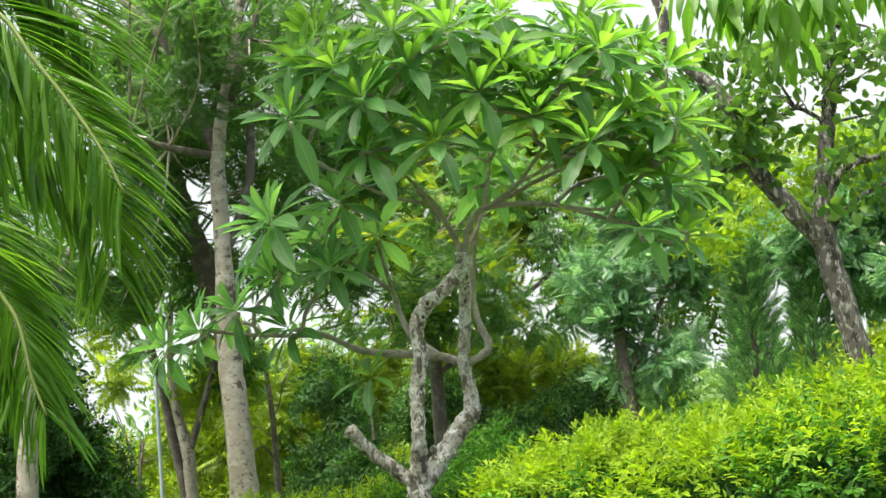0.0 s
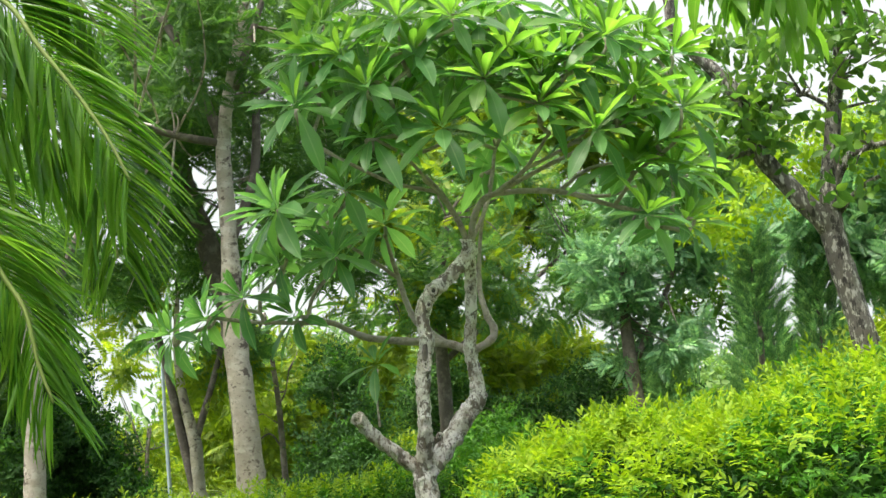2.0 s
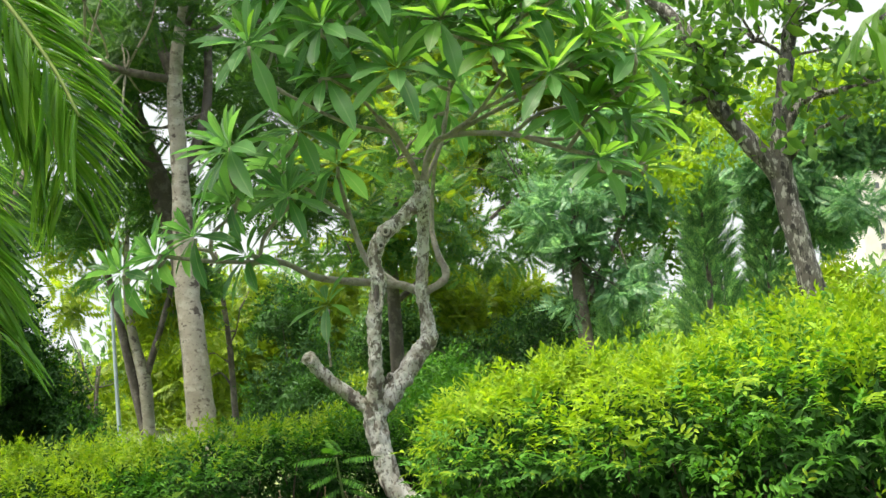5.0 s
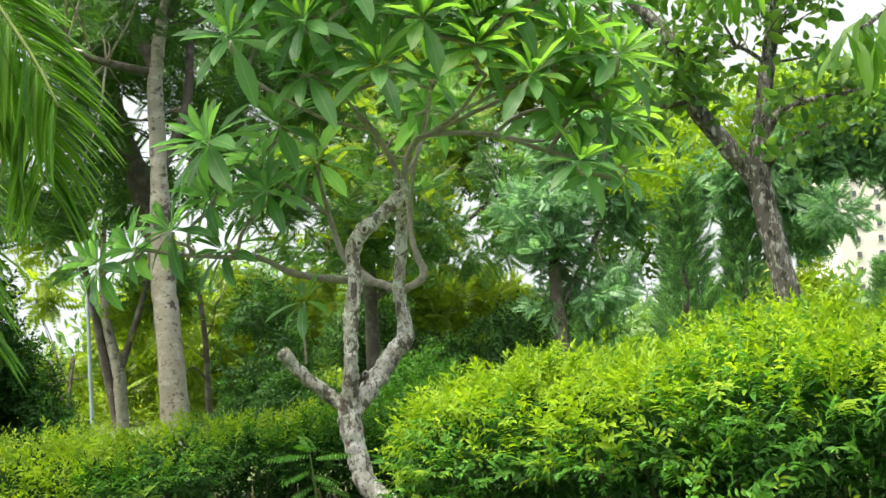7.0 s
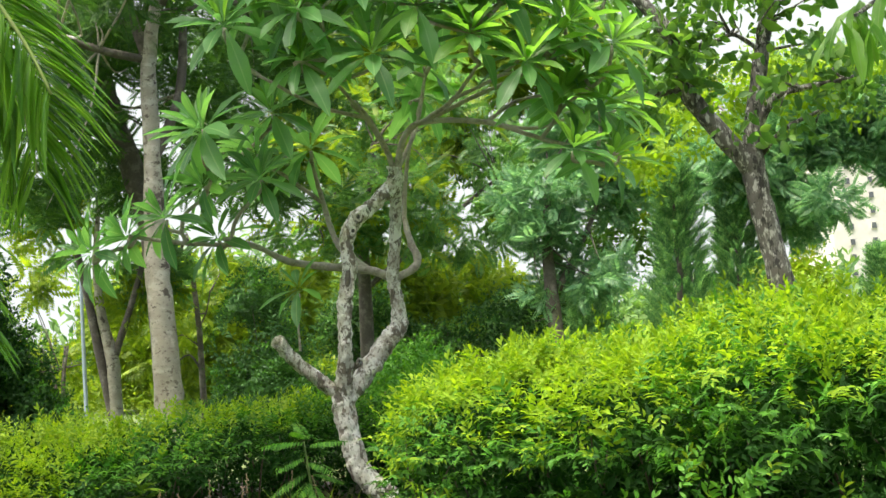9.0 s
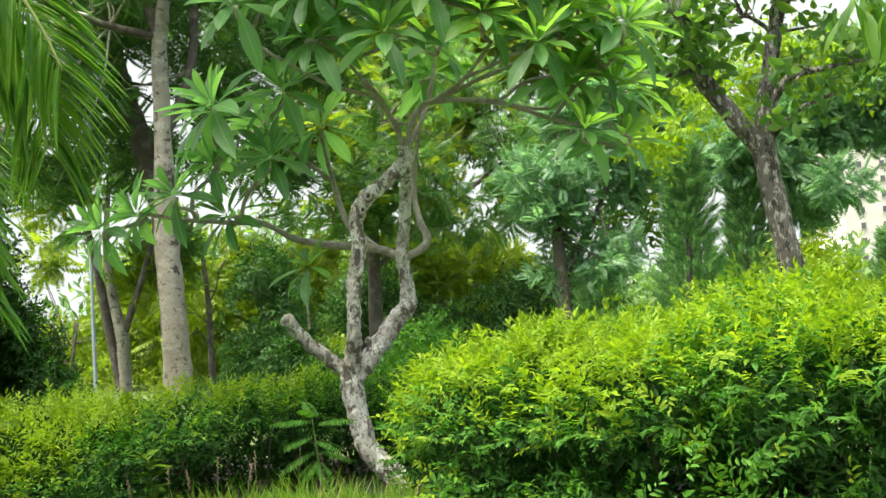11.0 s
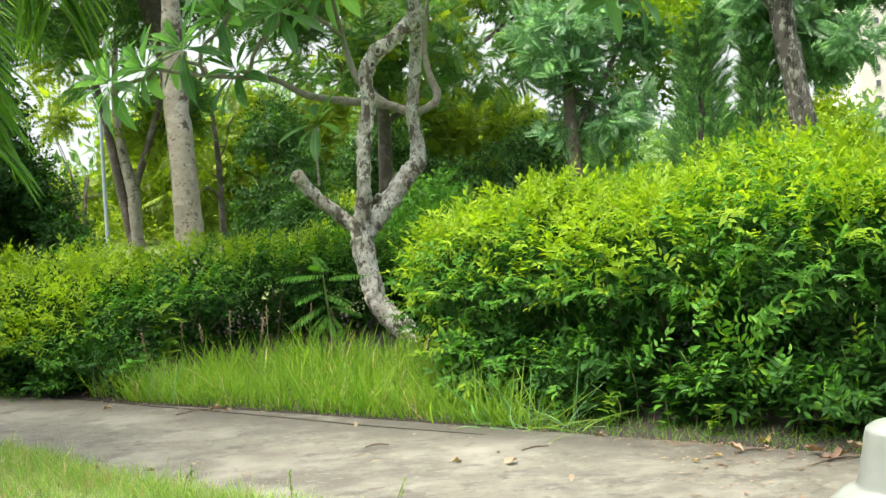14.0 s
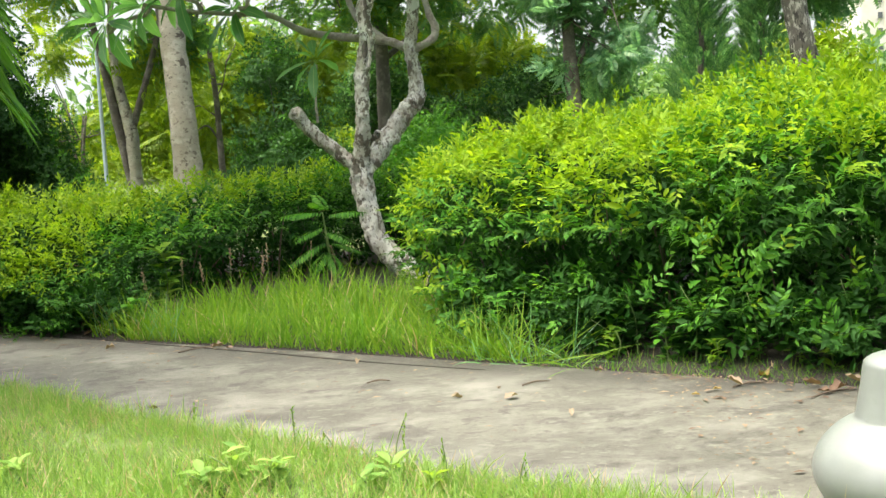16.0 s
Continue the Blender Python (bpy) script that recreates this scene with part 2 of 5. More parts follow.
def tube(points, seg=10, steps=6, rough=0.0, freq=9.0, cap=True):
    """A limb along rows of x, y, z, radius, with knobs and hollows."""
    line = smooth_line(points, steps)
    c, r = line[:, :3], np.maximum(line[:, 3], 0.0012)
    tan = np.gradient(c, axis=0)
    tan /= np.linalg.norm(tan, axis=1, keepdims=True) + 1e-9
    side = np.cross(tan[0], (0.31, 0.9, 0.2))
    side /= np.linalg.norm(side)
    rings = []
    ang = np.arange(seg) / seg * 2 * np.pi
    for k in range(len(c)):
        side = side - tan[k] * (side @ tan[k])
        side /= np.linalg.norm(side)
        up = np.cross(tan[k], side)
        ring = c[k] + r[k] * (np.cos(ang)[:, None] * side + np.sin(ang)[:, None] * up)
        if rough:
            for j in range(seg):
                w = noise.noise(Vector(ring[j] * freq)) + 0.5 * noise.noise(Vector(ring[j] * freq * 2.7)) + 1.6 * max(0.0, noise.noise(Vector(ring[j] * freq * 0.8 + 9.0)) - 0.25)
                ring[j] = c[k] + (ring[j] - c[k]) * (1 + rough * w)
        rings.append(ring)
    v = np.concatenate(rings)
    n, t = len(c), []
    for k in range(n - 1):
        for j in range(seg):
            a, b = k * seg + j, k * seg + (j + 1) % seg
            t += [(a, b, b + seg), (a, b + seg, a + seg)]
    if cap:
        v = np.vstack([v, c[:1] - tan[:1] * r[0] * 0.2, c[-1:] + tan[-1:] * r[-1] * 0.4])
        i0, i1 = n * seg, n * seg + 1
        for j in range(seg):
            t += [(i0, (j + 1) % seg, j), (i1, (n - 1) * seg + j, (n - 1) * seg + (j + 1) % seg)]
    return v, np.array(t)


def limb(name, points, mat, parent, label="", **kw):
    return part(name, raw_mesh(name, *tube(points, **kw), [mat]), parent, label)


def leaf_shape(width, rows, widest=0.55, fold=0.25, droop=0.25, wave=0.0, blunt=0.85):
    """A leaf of length 1 along x: (verts, tris, uv). fold: how far the halves rise from the midrib; droop: how far the tip sinks."""
    v, uv, t = [], [], []
    for i in range(rows + 1):
        s = i / rows
        w = width * 0.5 * math.sin(math.pi * s ** (math.log(0.5) / math.log(widest))) ** blunt if 0 < i < rows else 0.0
        x, z = s, -droop * s * s
        ww = wave * math.sin(s * 14)
        if 0 < i < rows:
            v += [(x, w, z + w * fold * 2 + ww * w), (x, 0, z), (x, -w, z + w * fold * 2 - ww * w)]
            uv += [(s, 0.95), (s, 0.5), (s, 0.05)]
        else:
            v.append((x, 0, z))
            uv.append((s, 0.5))
    for i in range(rows):
        if i == 0:
            t += [(0, 2, 1), (0, 3, 2)]
        elif i == rows - 1:
            a, b = 1 + 3 * (i - 1), 1 + 3 * (rows - 1)
            t += [(a, a + 1, b), (a + 1, a + 2, b)]
        else:
            a, b = 1 + 3 * (i - 1), 1 + 3 * i
            t += [(a, a + 1, b + 1), (a, b + 1, b), (a + 1, a + 2, b + 2), (a + 1, b + 2, b + 1)]
    return np.array(v, float), np.array(t), np.array(uv, float)


def unit(a):
    return a / (np.linalg.norm(a, axis=-1, keepdims=True) + 1e-9)


def scatter(shape, pos, ahead, up, size):
    """Copies of a shape of length 1 at pos, along ahead, its top towards up."""
    v, t, uv = shape
    x = unit(np.asarray(ahead, float))
    y = unit(np.cross(up, x))
    z = np.cross(x, y)
    s = np.asarray(size, float).reshape(-1, 1, 1)
    w = np.asarray(pos)[:, None] + s * (v[None, :, :1] * x[:, None] + v[None, :, 1:2] * y[:, None] + v[None, :, 2:] * z[:, None])
    n = len(pos)
    return w.reshape(-1, 3), (t[None] + (np.arange(n) * len(v))[:, None, None]).reshape(-1, 3), np.tile(uv, (n, 1))


def spray_shape(pairs, leaflet, length, angle=60.0, droop=0.15, start=0.15):
    """A compound leaf of length 1: leaflets in pairs along a midrib."""
    s = np.linspace(start, 0.97, pairs)
    pos, ahead = [], []
    a = radians(angle)
    for k in s:
        for sg in (1, -1):
            pos.append((k, 0, -droop * k * k))
            ahead.append((math.cos(a), sg * math.sin(a), -0.25 - droop * k))
    size = np.repeat(length * (0.6 + 0.8 * np.sin(np.pi * np.clip(s, 0.1, 0.9))), 2)
    return scatter(leaflet, np.array(pos), np.array(ahead), np.tile((0, 0, 1.0), (len(pos), 1)), size)


def twig_shape(pairs, leaf, length, angle=50.0, rng=None):
    """A leafy shoot of length 1, its leaves in crossed pairs."""
    pos, ahead, size = [], [], []
    for i, k in enumerate(np.linspace(0.1, 1.0, pairs)):
        for sg in (0, 1):
            phi = i * 1.57 + sg * math.pi + 0.4 * math.sin(i * 3.1)
            a = radians(angle * (1.15 - 0.6 * k))
            pos.append((k, 0, 0))
            ahead.append((math.cos(a), math.sin(a) * math.cos(phi), math.sin(a) * math.sin(phi)))
            size.append(length * (1.1 - 0.5 * k) * (0.85 + 0.3 * math.sin(i * 7 + sg * 2.0) ** 2))
    up = np.tile((0.9, 0, 0.5), (len(pos), 1))
    return scatter(leaf, np.array(pos), np.array(ahead), up, np.array(size))


def in_blobs(rng, blobs, count, gap_scale=1.2, gap=0.0, shell=0.3, depth=0.8):
    """Points and outward ways in flattened balls of (x, y, z, rx, rz), with ragged gaps."""
    pts, outs = [], []
    area = np.array([b[3] * b[4] for b in blobs])
    for b, n in zip(blobs, (area / area.sum() * count).astype(int)):
        d = unit(rng.normal(size=(int(n * 1.9), 3)))
        r = rng.random(len(d)) ** shell
        bump = np.array([noise.noise(Vector(q * 2.1 + b[0])) for q in d]) * 0.35 + 1.0
        p = np.array(b[:3]) + d * (r * bump)[:, None] * (b[3], b[3] * depth, b[4])
        keep = np.array([noise.noise(Vector(q * gap_scale)) for q in p]) > gap
        p, d = p[keep][:n], d[keep][:n]
        pts.append(p)
        outs.append(d)
    return np.concatenate(pts), np.concatenate(outs)


def crown(name, parent, blobs, count, shape, size, mat, seed, lift=0.2, spread=0.8, label="", **kw):
    rng = np.random.default_rng(seed)
    p, d = in_blobs(rng, blobs, count, **kw)
    ahead = unit(d * (1, 1, 0.5) + rng.normal(size=p.shape) * spread + (0, 0, lift - 0.2))
    up = unit(rng.normal(size=p.shape) * 0.6 + d * 0.7 + (0, 0, 0.55))
    v, t, uv = scatter(shape, p, ahead, up, size * rng.uniform(0.65, 1.25, len(p)))
    return part(name, raw_mesh(name, v, t, [mat], uv=uv), parent, label)


def twigs_to(name, parent, rng, blobs, starts, count, mat, radius=0.02):
    """Thin branches that fan out from the limbs' ends into the crown."""
    pieces = []
    p, _ = in_blobs(rng, blobs, count)
    s = np.array(starts, float)
    for q in p:
        a = s[np.argmin(np.linalg.norm(s - q, axis=1) + rng.random(len(s)) * 0.3)]
        m = (a + q) / 2 + rng.normal(size=3) * 0.12 * np.linalg.norm(q - a)
        pieces.append(tube([(*a, radius), (*m, radius * 0.6), (*q, radius * 0.25)], seg=5, steps=4))
    return tagged(part(name, raw_mesh(name, *join(pieces)[:2], [mat]), parent), kind="stuff")


FOLDED = leaf_shape(0.42, 2, 0.5, 0.25, 0.2)
TINY = leaf_shape(0.4, 2, 0.5, 0.15, 0.1)
FLAT = (np.array([(0, 0, 0), (0.5, 0.19, 0.03), (1, 0, -0.1), (0.5, -0.19, 0.03)], float), np.array([(0, 2, 1), (0, 3, 2)]), np.zeros((4, 2)))
PINNATE = spray_shape(8, FLAT, 0.25)
FEATHER = spray_shape(11, FLAT, 0.17, 65)
LOOSE = twig_shape(4, FLAT, 0.5, 65)
CLUMP = twig_shape(4, FOLDED, 0.55, 65)
FAR_CLUMP = twig_shape(4, FLAT, 0.6, 65)
SCALES = spray_shape(8, FLAT, 0.2, 35, -0.1, 0.1)


# ---- ground, path and kerb ----
ACROSS = np.array([0.573, 0.82])
EDGE = [(-9.5, 12.0), (-5.5, 9.5), (-2.46, 7.5), (-1.51, 6.88), (-0.7, 6.35), (0.2, 5.72), (1.03, 5.13), (1.6, 4.72), (4.5, 2.7), (7.0, 0.9)]
EDGE = smooth_line([(x, y, 0, 0) for x, y in EDGE], 6)[:, :2]
LAWN_EDGE = [(-9.5, 10.9), (-5.2, 8.3), (-2.0, 5.92), (-1.45, 5.34), (-0.85, 4.8), (-0.32, 4.32), (0.08, 3.97), (0.52, 3.6), (1.6, 2.75), (3.4, 1.2), (5.2, -0.3)]
LAWN_EDGE = smooth_line([(x, y, 0, 0) for x, y in LAWN_EDGE], 5)[:, :2]


def edge_y(x):
    return np.interp(x, EDGE[:, 0], EDGE[:, 1])


def lawn_y(x):
    return np.interp(x, LAWN_EDGE[:, 0], LAWN_EDGE[:, 1])


def ribbon(near, far, top, bottom):
    """A slab between two lines, with its sides."""
    n = len(near)
    v = [(*p, top) for p in near] + [(*p, top) for p in far] + [(*p, bottom) for p in near] + [(*p, bottom) for p in far]
    t = []
    for i in range(n - 1):
        for a, b in ((0, n), (2 * n, 0), (n, 3 * n)):
            t += [(a + i, a + i + 1, b + i + 1), (a + i, b + i + 1, b + i)]
    for i in (0, n - 1):
        t += [(i, n + i, 3 * n + i), (i, 3 * n + i, 2 * n + i)]
    return np.array(v), np.array(t)


def grid_ground():
    xs = np.concatenate([[-900, -300, -100, -40], np.linspace(-14, 14, 57), [40, 100, 300, 900]])
    ys = np.concatenate([[-900, -200, -40, -10], np.linspace(-4, 30, 69), [45, 80, 200, 500, 1500]])
    v = []
    for y in ys:
        for x in xs:
            z = 0.0
            if abs(x) < 15 and -5 < y < 31:
                z = 0.035 * noise.noise(Vector((x * 0.8, y * 0.8, 3)))
                if lawn_y(x) + 0.3 < y < edge_y(x) + 0.5:
                    z = -0.04
                elif y <= lawn_y(x) + 0.3:
                    z = 0.012 + 0.4 * z
            v.append((x, y, z))
    n, t = len(xs), []
    for j in range(len(ys) - 1):
        for i in range(n - 1):
            a = j * n + i
            t += [(a, a + 1, a + n + 1), (a, a + n + 1, a + n)]
    return np.array(v), np.array(t)


ground = tagged(part("ground", raw_mesh("ground", *grid_ground(), [M_GROUND])), "uneven green ground with grass and soil patches", "ground", kind="structure")
KERB_W = np.interp(EDGE[:, 0], [-9, -1.6, -0.15, 7], [0.012, 0.012, 0.14, 0.16])[:, None]
kerb_in, path_far, path_near = EDGE - KERB_W * ACROSS, EDGE - KERB_W * ACROSS, np.stack([EDGE[:, 0] - 0.5, lawn_y(EDGE[:, 0] - 0.5) - 0.12], 1)
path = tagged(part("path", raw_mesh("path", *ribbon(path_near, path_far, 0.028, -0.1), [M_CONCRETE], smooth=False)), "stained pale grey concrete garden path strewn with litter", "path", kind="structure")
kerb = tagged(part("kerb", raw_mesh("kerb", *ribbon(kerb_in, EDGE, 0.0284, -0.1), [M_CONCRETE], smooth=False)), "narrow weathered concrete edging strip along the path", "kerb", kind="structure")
jx = smooth_line([(x, y, 0, 0) for x, y in kerb_in if -1.8 < x < 0.3], 8)[:, :2]
jw = np.array([0.009 + 0.025 * max(0.0, noise.noise(Vector((x * 2.1, y * 2.1, 0)))) + 0.008 * abs(noise.noise(Vector((x * 9, y * 9, 2)))) for x, y in jx]) * np.clip((0.28 - jx[:, 0]) / 0.6, 0.02, 1) * np.clip((jx[:, 0] + 1.75) / 0.4, 0.02, 1)
part("joint", raw_mesh("joint", *ribbon(jx - ACROSS * jw[:, None], jx + ACROSS * jw[:, None] * 0.6, 0.0312, 0.02), [M_SOIL]), path, "dirt in the uneven joint along the kerb")
soil_v, soil_t = ribbon(EDGE + 0.004 * ACROSS, EDGE + 3.6 * ACROSS, 0.03, -0.1)
soil = tagged(part("soil_bed", raw_mesh("soil_bed", soil_v, soil_t, [M_SOIL])), "dark brown bare soil bed under the hedges", "soil", kind="structure")


# ---- frangipani ----
frangipani = thing("frangipani_tree", "frangipani with a crooked lichen-patched trunk and rosettes of long leaves", "tree")
limb("trunk", [(0.04, 8.72, -0.1, 0.082), (0.0, 8.7, 0.03, 0.079), (-0.1, 8.7, 0.13, 0.077), (-0.24, 8.7, 0.28, 0.074), (-0.3, 8.7, 0.52, 0.071), (-0.33, 8.7, 0.74, 0.076), (-0.32, 8.69, 0.84, 0.069)], M_BARK_F, frangipani, "leaning grey trunk with white and dark lichen patches", seg=26, steps=14, rough=0.2, freq=22)
limb("stem", [(-0.33, 8.7, 0.76, 0.057), (-0.29, 8.6, 1.1, 0.048), (-0.27, 8.58, 1.42, 0.047), (-0.22, 8.58, 1.64, 0.047), (-0.23, 8.58, 1.82, 0.047), (-0.17, 8.58, 1.95, 0.053), (-0.02, 8.6, 2.07, 0.047), (0.11, 8.63, 2.19, 0.053), (0.135, 8.64, 2.3, 0.048)], M_BARK_F, frangipani, "knobbly pale stem with peeling bark", seg=24, steps=18, rough=0.34, freq=24)
limb("stem", [(-0.32, 8.7, 0.75, 0.055), (-0.14, 8.76, 0.97, 0.064), (-0.01, 8.82, 1.14, 0.064), (0.08, 8.85, 1.24, 0.062), (0.08, 8.85, 1.42, 0.046), (0.06, 8.85, 1.57, 0.046), (0.09, 8.82, 1.77, 0.040), (0.12, 8.76, 2.07, 0.041), (0.14, 8.66, 2.3, 0.037)], M_BARK_F, frangipani, "kinked pale stem with lichen patches", seg=22, steps=16, rough=0.24, freq=24)
limb("cut_stub", [(-0.33, 8.7, 0.78, 0.045), (-0.47, 8.68, 0.91, 0.045), (-0.64, 8.64, 1.07, 0.043), (-0.72, 8.59, 1.18, 0.047), (-0.74, 8.58, 1.21, 0.044)], M_BARK_F, frangipani, "sawn-off rotting stub with brown bark", seg=20, steps=14, rough=0.3, freq=26)
BRANCHES = [
    [(0.06, 8.85, 1.57, 0.034), (-0.1, 8.94, 1.64, 0.032), (-0.41, 8.94, 1.69, 0.028), (-0.65, 8.82, 1.74, 0.024), (-0.85, 8.7, 1.85, 0.018), (-1.04, 8.58, 1.9, 0.014)],
    [(-0.85, 8.7, 1.85, 0.018), (-1.29, 8.58, 1.89, 0.015), (-1.63, 8.48, 1.95, 0.012)],
    [(0.08, 8.85, 1.56, 0.03), (0.24, 8.88, 1.66, 0.03), (0.2, 8.94, 1.83, 0.024), (0.18, 9.06, 2.05, 0.02), (0.24, 9.1, 2.45, 0.018), (0.36, 9.15, 2.85, 0.015)],
    [(-0.1, 8.94, 1.64, 0.027), (-0.3, 9.06, 1.84, 0.024), (-0.39, 9.18, 2.15, 0.02), (-0.45, 9.18, 2.45, 0.016)],
    [(0.13, 8.64, 2.25, 0.034), (0.08, 8.58, 2.42, 0.026), (-0.03, 8.46, 2.62, 0.03), (-0.12, 8.4, 2.72, 0.036)],
    [(-0.03, 8.46, 2.6, 0.016), (-0.22, 8.22, 2.83, 0.015), (-0.39, 8.1, 2.94, 0.013)],
    [(0.13, 8.64, 2.25, 0.034), (0.2, 8.58, 2.48, 0.03), (0.34, 8.52, 2.58, 0.028), (0.75, 8.4, 2.53, 0.024), (1.09, 8.28, 2.38, 0.02), (1.42, 8.1, 2.24, 0.015)],
    [(0.34, 8.52, 2.58, 0.024), (0.54, 8.34, 2.69, 0.02), (0.72, 8.22, 2.89, 0.016)],
    [(0.14, 8.66, 2.28, 0.026), (0.3, 8.9, 2.6, 0.02), (0.4, 9.1, 3.0, 0.016)],
    [(0.75, 8.4, 2.53, 0.02), (0.98, 8.5, 2.68, 0.016), (1.25, 8.6, 2.72, 0.014)],
    [(0.34, 8.52, 2.58, 0.024), (0.7, 8.45, 2.72, 0.02), (1.1, 8.4, 2.86, 0.017), (1.4, 8.35, 3.0, 0.014)],
    [(0.75, 8.4, 2.53, 0.02), (1.1, 8.6, 2.5, 0.017), (1.5, 8.7, 2.62, 0.014)],
    [(-0.03, 8.46, 2.62, 0.02), (-0.35, 8.3, 2.7, 0.018), (-0.7, 8.2, 2.9, 0.014)],
    [(0.54, 8.34, 2.69, 0.018), (0.85, 8.2, 2.8, 0.016), (1.0, 8.1, 2.9, 0.014)],
    [(-0.39, 9.18, 2.15, 0.018), (-0.7, 9.1, 2.4, 0.015), (-0.95, 9.0, 2.5, 0.013)],
    [(-0.59, 8.64, 1.12, 0.01), (-0.59, 8.64, 1.32, 0.008), (-0.57, 8.62, 1.5, 0.009)],
]
for pts in BRANCHES:
    limb("branch", [(x, y, z, r * (0.95 if z < 2.2 else 0.72)) for x, y, z, r in pts], M_BARK_F2, frangipani, seg=10, steps=9, rough=0.22, freq=16)
# an old oval wound in the stem, its rim grown thick
ring = [(-0.235 + 0.03 * math.cos(k * math.pi / 8), 8.53 + 0.006 * math.cos(k * math.pi / 4), 1.57 + 0.115 * math.sin(k * math.pi / 8), 0.011) for k in range(17)]
limb("wound_rim", ring, M_BARK_F, frangipani, "thickened bark rim round an old wound", seg=8, steps=4, rough=0.2, freq=40)
limb("wound", [(-0.25, 8.54, 1.47, 0.008), (-0.238, 8.538, 1.57, 0.02), (-0.225, 8.54, 1.67, 0.008)], M_BARK_B, frangipani, "dark bare wood inside the wound", seg=8)
# healed knots with dark hollows
for x, y, z, r in [(-0.140, 8.540, 1.980, 0.022), (-0.090, 8.550, 2.020, 0.017), (-0.180, 8.540, 1.890, 0.019), (-0.360, 8.660, 0.810, 0.018), (-0.200, 8.740, 1.010, 0.020)]:
    ring = [(x + r * math.cos(k * math.pi / 6), y - 0.006, z + r * 1.2 * math.sin(k * math.pi / 6), r * 0.45) for k in range(13)]
    limb("knot_rim", ring, M_BARK_F, frangipani, "swollen bark ring round a knot", seg=7, steps=3, rough=0.25, freq=40)
    limb("knot", [(x, y + 0.02, z, r * 0.9), (x, y - 0.004, z, r * 0.7)], M_BARK_D, frangipani, "dark hollow of a knot", seg=8, steps=2)
# tips of the branchlets, each with its rosette
FRONT = [(-0.89, 3.27), (-0.41, 3.33), (-0.42, 3.02), (0.03, 3.01), (0.33, 3.29), (-0.1, 3.54), (-0.57, 3.59), (0.65, 3.09), (0.5, 3.51), (0.87, 3.4), (0.98, 2.87), (1.13, 3.5), (1.27, 3.13), (1.39, 2.79), (1.48, 2.25), (1.23, 2.3), (1.54, 2.97), (-1.05, 2.61), (0.17, 3.72), (-0.18, 3.79)]
MID = [(0.54, 3.95), (1.16, 3.88), (-0.81, 3.73), (-0.66, 2.78), (-1.08, 1.97), (-1.66, 2.02), (-0.76, 2.33), (-1.15, 2.34), (-1.12, 2.66), (-1.9, 1.93), (-1.4, 2.12), (0.0, 4.05), (1.45, 3.6)]
BACK = [(-0.77, 4.19), (1.75, 2.8), (0.74, 3.68), (-0.83, 2.61), (0.4, 3.15), (-0.45, 2.6), (0.36, 2.98)]
rng = np.random.default_rng(4)
UPPER = [(-0.75, 8.3, 3.45), (-0.25, 8.2, 3.2), (0.15, 8.25, 3.5), (0.7, 8.25, 3.3), (0.35, 8.3, 3.75), (1.0, 8.3, 3.65), (-0.4, 8.35, 3.75), (1.15, 8.2, 2.98)]
UMBRELLA = [(0.52, 8.15, 3.32), (1.62, 8.5, 3.38), (1.5, 8.3, 2.55), (1.2, 8.2, 2.6), (1.4, 8.45, 3.05), (-0.78, 8.4, 3.62)]
tips = UPPER + [(x, 8.0, z) for x, z in FRONT] + [(x, 8.55, z) for x, z in MID] + [(x, 9.25, z) for x, z in BACK]
tips = [(x, y + rng.uniform(-0.15, 0.15), z - 0.07) for x, y, z in tips] + [(x, y + rng.uniform(-0.12, 0.12), z) for x, y, z in UMBRELLA] + [(-0.57, 8.62, 1.52)]
nodes_ = np.array([p[:3] for b in BRANCHES[:-1] for p in b[1:]])
F_SHAPES = [leaf_shape(wd, 7, 0.62, fo, dr, wv, 0.85) for wd, fo, dr, wv in ((0.2, 0.42, 0.06, 0.1), (0.25, 0.25, 0.14, 0.15), (0.27, 0.16, 0.24, 0.1), (0.27, 0.16, 0.4, 0.2))]
leaf_rows = []
order = sorted(range(len(tips)), key=lambda i: min(np.linalg.norm(nodes_ - np.array(tips[i]), axis=1)))
